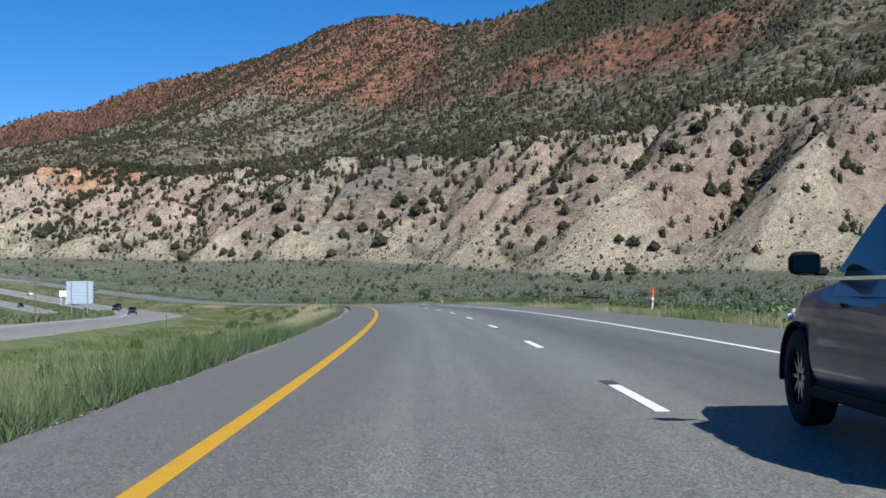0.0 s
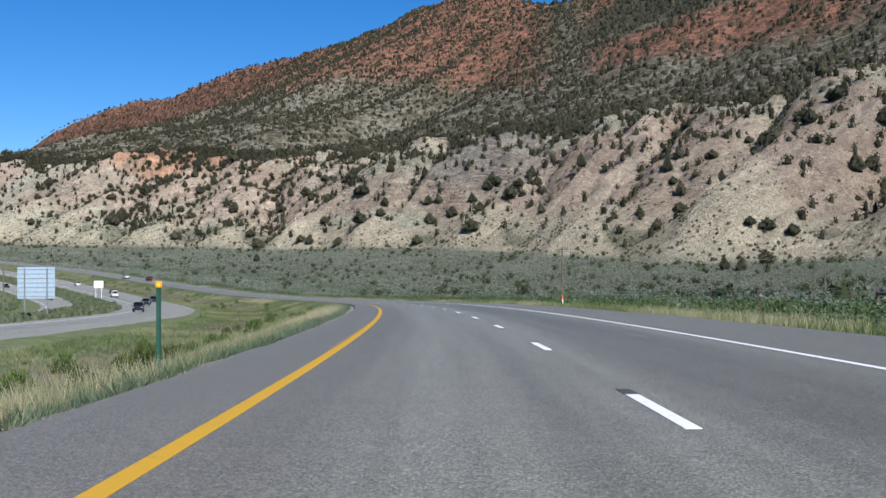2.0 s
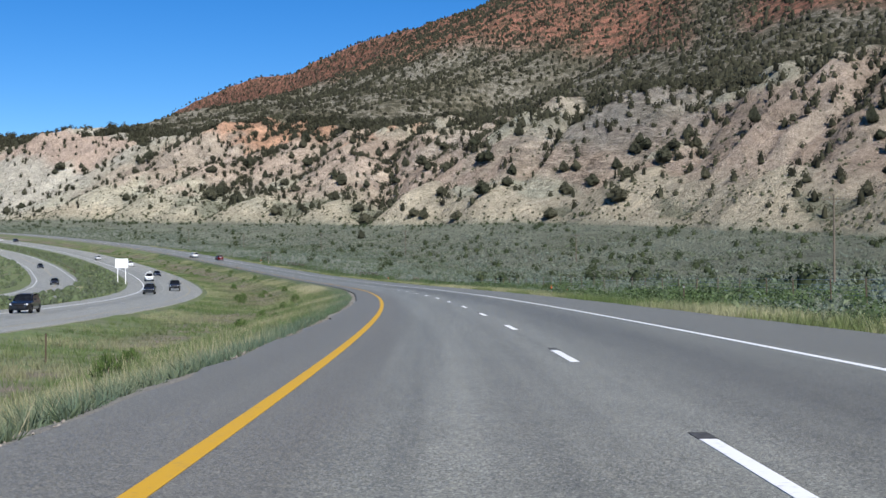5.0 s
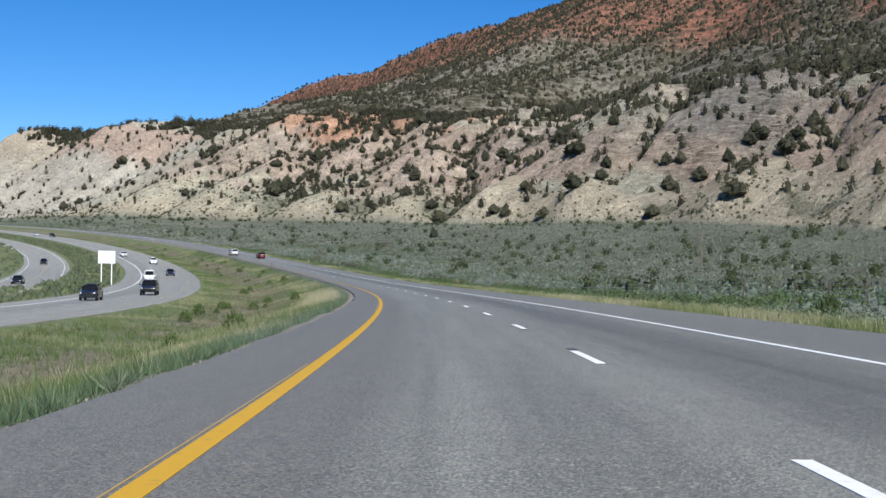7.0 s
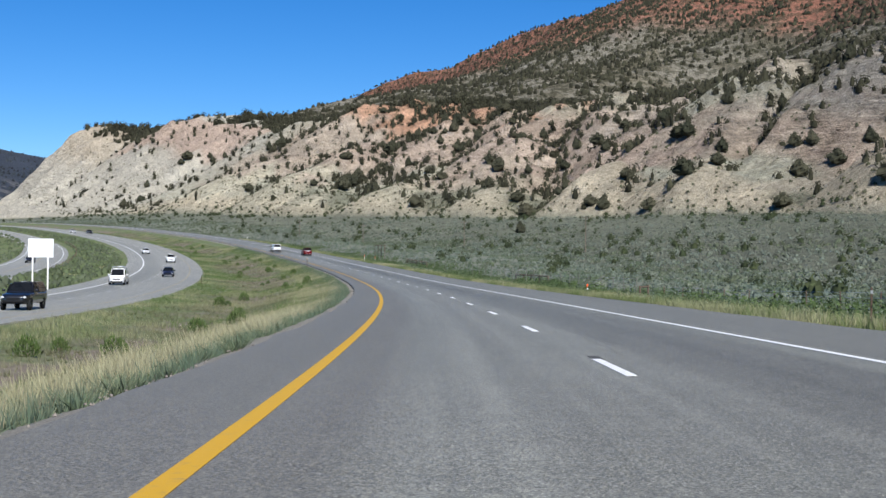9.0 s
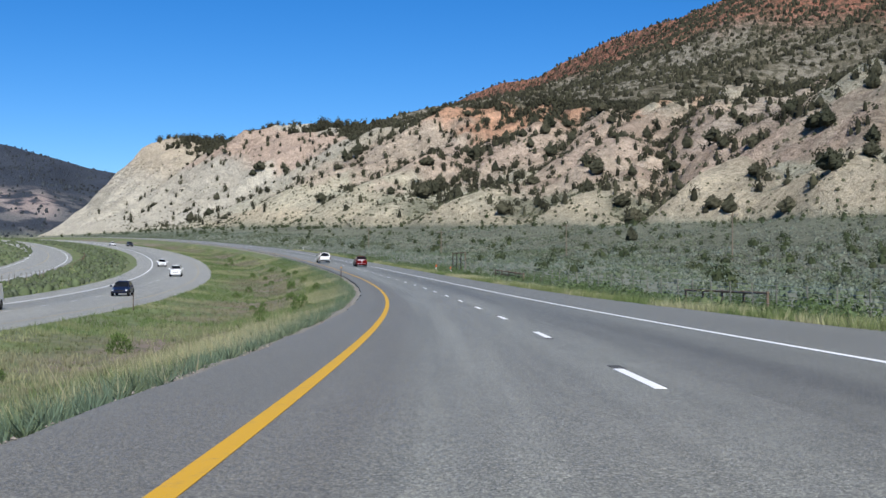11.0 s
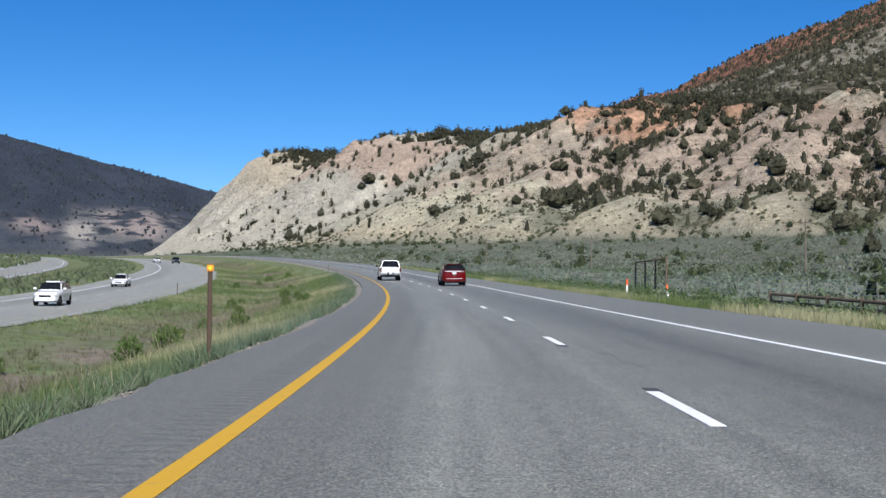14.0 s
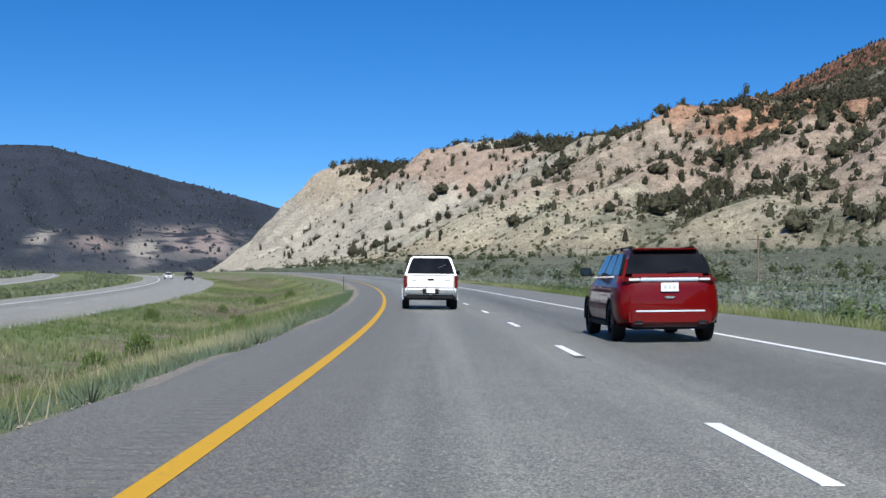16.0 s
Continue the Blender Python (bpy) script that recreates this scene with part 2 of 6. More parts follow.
    ravine = 34 * np.exp(-((hs - 765 - .1 * (hn - 500)) / 60) ** 2) * ease(hn, rn, 520) + 18 * np.exp(-((hs - 380 + .25 * (hn - 500)) / 60) ** 2) * ease(hn, rn, 520)
    rough = (26 * (fbm(hs / 120, hn / 190, 41) - .5) + 14 * (1 - ridged(hs / 75, hn / 300, 42)) - 4) * ease(un, 0, .4) * (1 - .75 * ease(un, .8, 1)) * (un < 1.6)
    up = up - ravine * (1 - ease(un, .7, .95)) + rough
    z = np.where(u <= 0, plain, np.where(u < 1, bluff, up - (1.25 * cut + .95 * ribs - 6) * body * (u < 1.25)))
    z = np.where((u > 0) & (u < 1), np.maximum(z, np.minimum(plain, fz)), z)
    # the far mountain that closes the valley
    dx, dy = x + 150, y - 563
    r, th = np.hypot(dx, dy), np.degrees(np.arctan2(-dx, dy))
    top = np.interp(th, [20, 30, 37.7, 41.2, 43.9, 46, 47.5, 49.5, 60, 80, 100, 120], [70, 104, 142, 177, 199, 219, 233, 230, 240, 224, 170, 0])
    top = top * (1 + .04 * (fbm(th / 2, r / 600, 51) - .5))
    hill = ease(r, 1150, 1300) * 25 + top * np.clip((r - 1250) / 900, 0, 1) ** .9 - (26 * (1 - ridged(th / 4.2 + r / 900, r / 700, 52)) + 14 * (1 - ridged(th / 1.7 - r / 500, r / 300, 53)) - 10) * ease(r, 1280, 1500) * ease(2120 - r, 0, 250)
    hill = np.where((r > 1150) & (dy > -900), hill, 0) * ease(2800 - r, 0, 400)
    behind = (hn < fn) & (th > 8) & (th < 130)
    z = np.where(behind, np.maximum(z, np.minimum(plain, 30) + hill * (hill > 0)), z)
    zones = dict(u=u, un=un, hs=hs, hn=hn, lat=lat, rs=rs, crest=crest, hill=np.where(behind, hill, 0), fn=fn, cut=cut, body=body, facet=facet, hard=hard * ease(span, .3, .5), th=th, r=r)
    return z.reshape(shape), {k: v.reshape(shape) for k, v in zones.items()}


def axis(*spans):
    return np.unique(np.concatenate([np.arange(a, b, d, dtype=float) for a, b, d in spans]))


gs_axis = axis((-1500, -260, 25), (-260, 1300, 3), (1300, 1430, 18), (1430, 1660, 5), (1660, 3400, 20))
gn_axis = axis((-1900, -420, 30), (-420, -160, 12), (-160, -40, 5), (-40, 260, 2.4), (260, 850, 6.5), (850, 2000, 25))
gs, gn = np.meshgrid(gs_axis, gn_axis, indexing="ij")
lx, ly = from_hill(gs, gn)
lz, zone = land(lx, ly)
inside = ease(85 - np.abs(zone["lat"] + 28), 0, 12) * (zone["rs"] > -140) * (zone["rs"] < 1240)
lz_sheet = lz - 1.6 * inside


def land_colour(x, y, z, q):
    """Soil and rock colours by zone, the far mountain tinted blue for haze."""
    def col(*c):
        return np.array(c, float)
    n1, n2, n3 = fbm(x / 40, y / 40, 61), fbm(x / 14, y / 14, 62), fbm(x / 90, y / 90, 63)
    hs, u, un = q["hs"], q["u"], q["un"]
    out = np.zeros((*np.shape(x), 3)) + col(.20, .214, .165)
    out = out * (.8 + .5 * n2[..., None])

    def blend(w, c):
        out[...] = out * (1 - w[..., None]) + c * w[..., None]
    tan, mauve, pale, green, orange, grey = col(.448, .402, .316), col(.432, .350, .288), col(.555, .508, .408), col(.43, .438, .352), col(.49, .285, .188), col(.335, .308, .280)
    on = ease(u, -.02, .05) * (un < .02)
    blend(on, tan)
    band = fbm(hs / 150, z / 18 + n1, 64, 3)
    mid = ease(u + .25 * (n1 - .5), .16, .34) * ease(830 - hs, 0, 90)
    blend(on * mid * (.6 + .4 * ease(band, .42, .55)), mauve * (.86 + .3 * n2[..., None]))
    blend(on * ease(.43 - band, 0, .06) * .75, green)
    streak = fbm(hs / 9 + 1.5 * n1, q["hn"] / 60, 65, 3)
    blend(on * ease(streak, .54, .66) * ease(u, .2, .4) * .4, out * col(.68, .65, .63))
    blend(on * ease(.43 - streak, 0, .1) * .5 * (1 - .5 * mid), pale * .96)
    blend(on * ease(.12 - u + .2 * (n2 - .5), 0, .08) * .6, pale * col(.92, .88, .80))
    blend(on * ease(.13 + .10 * ease(hs, 350, 400) - u + .2 * (n1 - .5), 0, .05) * (1 - q["facet"] * (1 - .5 * ease(hs, 350, 400))) * ease(720 - hs, 0, 80) * .85, col(.20, .205, .15) * (.8 + .4 * n2[..., None]))
    blend(on * q["facet"] * (.9 - .45 * ease(hs, 352, 385)), pale * col(1.0, .97, .93) * (.84 + .3 * n2[..., None]))
    blend(on * ease(u, .78, .92) * ease(n1, .45, .58) * .7, pale * .95)
    blend(on * ease(u, .48, .6) * (np.exp(-((hs - 275) / 46) ** 2) + .7 * np.exp(-((hs - 440) / 30) ** 2)) * .85, grey * (.85 + .35 * n2[..., None]))
    blend(on * ease(hs, 780, 860) * .92, col(.545, .512, .438) * (.84 + .32 * n2[..., None]))
    blend(on * ease(hs, 1040, 1130) * ease(u, .55, .75) * .5, tan * col(1.12, 1.0, .9))
    roof = ease(u + .16 * (n1 - .5), .60, .68) * ease(.97 - u, 0, .06)
    blend(on * ease(hs, 850, 900) * ease(1090 - hs, 0, 60) * roof * .85, mauve * col(1.22, 1.14, 1.12))
    blend(on * ease(hs, 560, 610) * ease(830 - hs, 0, 50) * ease(u + .3 * (n2 - .5), .24, .36) * .75, mauve * (.85 + .25 * n2[..., None]))
    knobs = ease(hs, 640, 665) * ease(812 - hs, 0, 30) * ease(n1 + .5 * (n2 - .5), .28, .42) + .8 * ease(hs, 540, 560) * ease(625 - hs, 0, 25) * ease(n2, .42, .55)
    blend(on * ease(u + .25 * (n2 - .5), .70, .82) * knobs * .85, orange * (.85 + .3 * n1[..., None]))
    out *= 1 + (on * ease(hs, 330, 400) * (1 - .5 * ease(hs, 780, 860)) * (.16 + .06 * ease(.3 - u, 0, .2)))[..., None]
    # the bench and the mountain above
    brush, red, ash = col(.19, .172, .128), col(.37, .165, .115), col(.30, .278, .232)
    upz = (un >= .02) * 1.0
    blend(upz, brush * (.7 + .7 * n2[..., None]))
    blend(upz * ease(n1 + .5 * (n2 - .5), .4, .6) * ease(.85 - un, 0, .3) * .75, ash)
    wob = 45 * (n3 - .5) + 22 * (n2 - .5)
    ravine = np.exp(-((hs - 540 - .95 * (q["hn"] - 519)) / 38) ** 2)
    low = ease(z + wob, 168, 190) * ease(250 - z - wob, 0, 22) * ease(hs, 190, 280) * (1 - ravine)
    redband = np.where(hs > 820, ease(z + wob, 205, 240), np.maximum(low * ease(800 - hs, 0, 150), ease(z + wob, 195, 225) * ease(hs, 640, 720) * (1 - ravine)))
    blend(upz * redband * .9, red * (.75 + .5 * n2[..., None]))
    blend(upz * ease(720 - hs, 0, 60) * ease(z, 238, 262) * .85, col(.075, .078, .052) * (.8 + .4 * n2[..., None]))
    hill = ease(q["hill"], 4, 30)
    # distance haze is put into this slope's base colour as a blue cast
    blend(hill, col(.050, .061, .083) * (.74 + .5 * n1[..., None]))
    gash = sum(np.exp(-((q['th'] - a) / w) ** 2 - ((q['r'] - b) / d) ** 2) for a, w, b, d in ((43.5, .6, 1345, 45), (47.7 - .006 * (q['r'] - 1380), .35, 1380, 50)))
    rosy = sum(k * np.exp(-((q['th'] - a) / w) ** 2 - ((q['r'] - b) / d) ** 2) for a, w, b, d, k in ((40.5, .65, 1385, 60, 1.3), (42.2, .5, 1440, 55, .8), (45.5, .9, 1350, 32, .7), (41.6, .5, 1360, 30, .6)))
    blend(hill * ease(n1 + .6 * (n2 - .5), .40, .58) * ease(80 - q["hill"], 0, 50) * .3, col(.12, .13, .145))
    blend(hill * np.clip(1.4 * rosy * ease(n2 + .4 * (n1 - .5), .36, .52), 0, .85), col(.37, .30, .285))
    cliffs = ease(44.2 - q["th"], 0, .6) * ease(1540 - q["r"], 0, 60) * ease(n1 + .8 * (n2 - .5), .42, .56)
    blend(hill * np.clip(cliffs * .22 + 1.6 * gash * ease(n2, .34, .5), 0, .9), col(.43, .40, .365))
    return out


# ---- materials of the land ----
def make_soil():
    m = Mat("rock_and_soil", rough=.95, spec=.1)
    base = m.attr("tint", True)
    n = m.noise(.3, 9, .68)
    big = m.noise(.09, 5, .6)
    fine = m.noise(2.2, 6, .7)
    c = m.mix(1.0, base, m.mix(m.ramp(n, .3, .7), (.74, .73, .72), (1.2, 1.19, 1.18)), "MULTIPLY")
    c = m.mix(1.0, c, m.mix(m.ramp(fine, .35, .7), (.66, .67, .665), (1.52, 1.53, 1.52)), "MULTIPLY")
    lie = m.n.new("ShaderNodeCombineXYZ")
    m.l.new(m.math("MULTIPLY", m.attr("across"), .2), lie.inputs[0])
    m.l.new(m.math("MULTIPLY", m.attr("upslope"), .03), lie.inputs[1])
    rill = m.math("MULTIPLY", m.noise(1.0, 7, .66, co=lie.outputs[0]), m.attr("steep"))
    c = m.mix(m.attr("steep"), c, m.mix(1.0, c, m.mix(m.ramp(rill, .34, .66), (.80, .79, .78), (1.2, 1.19, 1.18)), "MULTIPLY"))
    seams = m.noise(1.0, 6, .7, stretch=(.075, .075, .40))
    layer = m.math("MULTIPLY", m.ramp(seams, .40, .60), m.attr("ledge"))
    c = m.mix(m.attr("ledge"), c, m.mix(1.0, c, m.mix(m.ramp(seams, .42, .58), (.66, .65, .645), (1.16, 1.15, 1.14)), "MULTIPLY"))
    rubble = m.math("MULTIPLY", m.ramp(m.noise(.42, 6, .8), .53, .60, 0, .7), m.attr("steep"))
    c = m.mix(rubble, c, m.mix(1.0, c, (.60, .575, .555), "MULTIPLY"))
    weeds = m.math("MULTIPLY", m.ramp(m.noise(1.15, 3, .75), .575, .625, 0, .8), m.math("MULTIPLY", m.attr("steep"), m.ramp(big, .36, .6, .25, 1)))
    c = m.mix(weeds, c, (.135, .135, .09))
    scrub = m.math("MULTIPLY", m.ramp(m.noise(.13, 5, .72), .46, .53), m.attr("scrub"))
    c = m.mix(scrub, c, m.mix(m.ramp(fine, .35, .65), (.048, .047, .030), (.105, .098, .064)))
    m.colour(c)
    m.b.inputs["Diffuse Roughness"].default_value = .8
    m.bump(m.math("ADD", m.math("ADD", n, m.math("MULTIPLY", big, 1.6)), m.math("ADD", m.math("MULTIPLY", fine, .75), m.math("ADD", m.math("MULTIPLY", rill, 1.5), m.math("MULTIPLY", layer, 1.1)))), .95, 4.2)
    return m.m


soil = make_soil()
me = mesh_np("ground", np.stack([lx, ly, lz_sheet], -1).reshape(-1, 3), grid_faces(len(gs_axis), len(gn_axis))[:, ::-1], [soil], True)
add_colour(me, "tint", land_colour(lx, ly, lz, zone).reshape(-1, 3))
add_value(me, "scrub", ease(zone["un"], .0, .03) * (.9 - .15 * ease(zone["un"], .35, .6)))
add_value(me, "ledge", ease(zone["u"], .16, .4) * (zone["un"] < .02) * np.clip(.3 * ease(fbm(gs / 30, gn / 30, 35), .4, .6) + .05 + .9 * zone["hard"] * ease(fbm(gs / 16, gn / 16, 33), .35, .55), 0, 1) * (1 - .8 * zone["facet"]))
add_value(me, "across", gs)
add_value(me, "upslope", gn)
add_value(me, "steep", ease(zone["u"], .0, .06) * ease(.25 - zone["un"], 0, .25) * (1 - .55 * ease(zone["hs"], 760, 860)))
tagged(new("ground", me), "dry valley floor, eroded tan bluff and red mountain slopes", "ground", kind="structure")

# the verges and the median, a finer sheet along the highway
vs = np.arange(-140, 1243, 3.2)
vl = np.concatenate([np.arange(-110, -60, 5), np.arange(-60, -22, 1.5), np.arange(-22, -3, .8), [-3.3, -2.6], np.arange(0, 9, 3.0), [9.0, 9.4], np.arange(10, 30, 1.2), np.arange(30, 56, 3.0)])
vls = np.unique(np.round(vl, 2))
gs2, gl2 = np.meshgrid(vs, vls, indexing="ij")
vp = on_road(gs2, gl2)
vz = land(vp[..., 0], vp[..., 1])[0]
paved = (gl2 > -3.0) & (gl2 < 9.2) | (gl2 - opp_shift(gs2) > -34.9) & (gl2 - opp_shift(gs2) < -20.6) | (gs2 > 325) & (gl2 - ramp_shift(gs2) > -58.2) & (gl2 - ramp_shift(gs2) < -46.8)
vz = vz + np.where(paved, -.05, .22 * (fbm(vp[..., 0] / 2.4, vp[..., 1] / 2.4, 71) - .5))
vp[..., 2] = vz


def make_verge():
    m = Mat("verge_soil", rough=.95, spec=.1)
    n, f = m.noise(.12, 6, .6), m.noise(3.0, 8, .7)
    n2 = m.noise(.35, 5, .6)
    g = m.mix(m.ramp(n, .40, .58), (.145, .157, .092), (.13, .175, .075))
    g = m.mix(m.ramp(n2, .52, .66), g, (.11, .15, .045))
    c = m.mix(m.ramp(f, .45, .75), g, (.185, .185, .10))
    band = m.ramp(m.math("ABSOLUTE", m.math("ADD", m.attr("lat"), 11.5)), 2.0, 5.5, 1, 0)
    c = m.mix(m.math("MULTIPLY", m.ramp(m.noise(.14, 5, .6), .44, .54), band), c, (.205, .17, .135))
    c = m.mix(1.0, c, m.mix(m.ramp(m.noise(.6, 4), .3, .7), (.7, .7, .7), (1.2, 1.2, 1.2)), "MULTIPLY")
    flat = m.mix(m.ramp(m.noise(.3, 9, .68), .3, .7), (.133, .145, .111), (.198, .211, .164))
    away = m.math("ADD", m.attr("lat"), m.ramp(n, .3, .7, -5, 5))
    c = m.mix(m.math("MAXIMUM", m.ramp(away, 14, 24), m.ramp(away, -66, -76)), c, flat)
    edge = m.math("ADD", m.math("ABSOLUTE", m.math("SUBTRACT", m.attr("lat"), 3.0)), m.ramp(m.noise(1.6, 4), .3, .7, -.4, .4))
    c = m.mix(m.ramp(edge, 6.6, 7.0, .9, 0), c, m.mix(m.ramp(m.noise(30, 4, .7), .35, .65), (.14, .125, .11), (.36, .335, .30)))
    m.colour(c)
    m.bump(f, .8, .12)
    return m.m


verge_soil = make_verge()
me = mesh_np("verge", vp.reshape(-1, 3), grid_faces(len(vs), len(vls))[:, ::-1], [verge_soil], True)
add_value(me, "lat", gl2)
tagged(new("verge", me), "dry grassy highway verge and shallow median", "verge", kind="structure")


# ---- pavements and painted lines ----
def make_asphalt():
    m = Mat("asphalt", rough=.6, spec=.32)
    lat = m.attr("lat")
    lie = m.n.new("ShaderNodeCombineXYZ")
    m.l.new(lat, lie.inputs[0])
    m.l.new(m.math("MULTIPLY", m.attr("along"), .018), lie.inputs[1])
    big, mid, fine = m.noise(.8, 5, .6, co=lie.outputs[0]), m.noise(8, 6, .7), m.noise(95, 4, .75)
    worn = m.noise(2.2, 4, .6, co=lie.outputs[0])
    c = m.mix(m.ramp(big, .3, .7), (.090, .0925, .0815), (.117, .1195, .106))
    c = m.mix(m.ramp(lat, -12, -10, 1, 0), c, (.150, .148, .130))
    for centre in (-.75, .95, 2.95, 4.75):
        d = m.math("ABSOLUTE", m.math("SUBTRACT", lat, centre))
        c = m.mix(m.math("MULTIPLY", m.ramp(d, .15, .75, 1, 0), m.ramp(big, .3, .7, .1, .6)), c, (.076, .0765, .066))
    d = m.math("ABSOLUTE", m.math("SUBTRACT", lat, 3.85))
    c = m.mix(m.math("MULTIPLY", m.ramp(d, .2, 1.5, .9, 0), m.ramp(big, .3, .6, .45, 1)), c, (.047, .0475, .041))
    blotch = m.noise(1.1, 5, .65)
    c = m.mix(1.0, c, m.mix(m.ramp(blotch, .32, .68), (.93, .93, .93), (1.07, 1.07, 1.07)), "MULTIPLY")
    c = m.mix(1.0, c, m.mix(m.ramp(worn, .3, .7), (.80, .80, .80), (1.2, 1.2, 1.2)), "MULTIPLY")
    c = m.mix(m.ramp(m.math("ABSOLUTE", m.math("SUBTRACT", lat, -2.4)), 1.4, 2.0, .8, 0), c, (.080, .077, .067))
    d = m.math("ABSOLUTE", m.math("SUBTRACT", lat, -29.6))
    c = m.mix(m.ramp(d, .8, 2.0, .7, 0), c, (.110, .109, .094))
    c = m.mix(m.ramp(lat, 5.8, 6.1, 0, .6), c, (.089, .088, .078))
    c = m.mix(1.0, c, m.mix(m.ramp(fine, .36, .66), (.46, .46, .47), (1.75, 1.74, 1.70)), "MULTIPLY")
    c = m.mix(1.0, c, m.mix(m.ramp(m.noise(42, 4, .75), .38, .64), (.70, .70, .70), (1.30, 1.30, 1.30)), "MULTIPLY")
    chips = m.math("MULTIPLY", m.ramp(m.noise(62, 2, .8), .60, .66, 0, .75), m.ramp(m.math("ABSOLUTE", m.math("SUBTRACT", lat, 2.3)), 2.4, 3.3, 1, .12))
    c = m.mix(chips, c, (.36, .355, .33))
    stones = m.n.new("ShaderNodeTexVoronoi")
    stones.inputs["Scale"].default_value = 72
    m.l.new(m.coords(), stones.inputs["Vector"])
    c = m.mix(1.0, c, m.mix(m.ramp(stones.outputs["Color"], .2, .8), (.52, .52, .53), (1.58, 1.57, 1.54)), "MULTIPLY")
    pits = m.ramp(m.noise(36, 3, .75), .33, .43, .66, 0)
    c = m.mix(pits, c, (.028, .028, .029))
    groove = m.math("SINE", m.math("MULTIPLY", m.attr("along"), 2 * math.pi / .3))
    band = m.ramp(m.math("ABSOLUTE", m.math("SUBTRACT", lat, -2.03)), .19, .23, 1, 0)
    groove = m.math("MULTIPLY", m.math("MULTIPLY", m.ramp(groove, .2, .8), band), m.ramp(m.attr("along"), 440, 452))
    # shade inside the rumble grooves is also mixed into the asphalt colour
    c = m.mix(m.math("MULTIPLY", groove, .3), c, (.05, .048, .046))
    groove = m.math("MULTIPLY", groove, -3.0)
    # the asphalt of the long bend is a little paler
    bend_pale = m.ramp(m.attr("along"), 560, 600)
    c = m.mix(bend_pale, c, m.mix(1.0, c, (1.10, 1.10, 1.11), "MULTIPLY"))
    m.colour(c)
    m.b.inputs["Diffuse Roughness"].default_value = 1.0
    # warm sheen layer, added to brighten the asphalt at grazing view
    m.b.inputs["Sheen Weight"].default_value, m.b.inputs["Sheen Roughness"].default_value = .09, .4
    m.b.inputs["Sheen Tint"].default_value = (1, .97, .90, 1)
    m.bump(m.math("ADD", m.math("ADD", fine, m.math("MULTIPLY", mid, .5)), groove), .4, .012)
    return m.m


asphalt = make_asphalt()


def strip(name, s0, s1, left, right, dz, mat, step=2.0, ragged=0.0, skirt=.25, cols=9, lift=0.0, seed=0, label="", category="", parent=None, shift=None, kind="structure"):
    """A band along the highway between two distances to its side, with skirts going down."""
    s = np.arange(s0, s1 + .01, step)
    lats = np.linspace(0, 1, cols)
    drift = shift(s)[:, None] if shift else 0
    l0 = left + drift + ragged * (fbm(s / 1.7, s * 0, seed)[:, None] - .5) * 2
    l1 = right + drift + ragged * (fbm(s / 1.7, s * 0 + 9, seed + 3)[:, None] - .5) * 2
    g = l0 + (l1 - l0) * lats[None]
    p = on_road(np.broadcast_to(s[:, None], g.shape), g, dz + lift)
    lo_a, lo_b = p[:, :1].copy(), p[:, -1:].copy()
    lo_a[..., 2] -= skirt
    lo_b[..., 2] -= skirt
    v = np.concatenate([lo_a, p, lo_b], 1)
    me = mesh_np(name, v.reshape(-1, 3), grid_faces(len(s), cols + 2)[:, ::-1], [mat], False)
    add_value(me, "lat", np.concatenate([g[:, :1], g, g[:, -1:]], 1))
    add_value(me, "along", np.repeat(s, cols + 2))
    ob = new(name, me)
    ob.parent = parent
    return tagged(ob, label, category, kind=kind)


def make_paint(name, colour):
    m = Mat(name, rough=.6, spec=.4)
    n = m.noise(9, 6, .7)
    m.colour(m.mix(m.ramp(n, .56, .75, 0, .55), colour, (.16, .155, .15)))
    m.bump(m.noise(60, 3), .3, .006)
    return m.m


white_paint, yellow_paint = make_paint("white_road_paint", (.80, .80, .78)), make_paint("yellow_road_paint", (.58, .325, .010))
OPP, RAMP = -1.62, -1.7


highway = strip("road", -140, 1240, -3.1, 9.15, 0, asphalt, ragged=.16, cols=26, seed=101, label="grey worn asphalt highway with two lanes and shoulders", category="road")
opposite = strip("opposite_road", -140, 1240, -34.9, -20.7, OPP, asphalt, ragged=.2, cols=12, seed=131, label="opposite asphalt carriageway beyond the grassy median", category="road", shift=opp_shift)
strip("frontage_road", 330, 1100, -58, -47, RAMP, asphalt, ragged=.2, cols=10, seed=161, label="grey asphalt frontage road beside the highway", category="road", shift=ramp_shift)
strip("yellow_line", -140, 1240, -1.73, -1.57, 0, yellow_paint, cols=2, lift=.005, skirt=.004, label="solid yellow edge line", category="road marking", parent=None)
strip("white_edge_line", -140, 1240, 5.56, 5.70, 0, white_paint, cols=2, lift=.005, skirt=.004, label="solid white edge line", category="road marking")
strip("opposite_white_line", -140, 1240, -31.7, -31.5, OPP, white_paint, cols=2, lift=.006, skirt=.004, label="white edge line of the opposite carriageway", category="road marking", shift=opp_shift)
strip("opposite_yellow_line", -140, 1240, -22.9, -22.76, OPP, make_paint("worn_yellow_paint", (.30, .24, .13)), cols=2, lift=.006, skirt=.004, label="yellow edge line of the opposite carriageway", category="road marking", shift=opp_shift)
for name, l0, l1, paint, words in (("frontage_edge_line", -56.95, -56.81, white_paint, "white edge line"), ("frontage_edge_line", -48.2, -48.06, white_paint, "white edge line"), ("frontage_centre_line", -52.56, -52.44, make_paint("faded_yellow_paint", (.40, .29, .10)), "faded yellow centre line")):
    strip(name, 330, 1100, l0, l1, RAMP, paint, cols=2, lift=.006, skirt=.004, label=words + " of the frontage road", category="road marking", shift=ramp_shift)


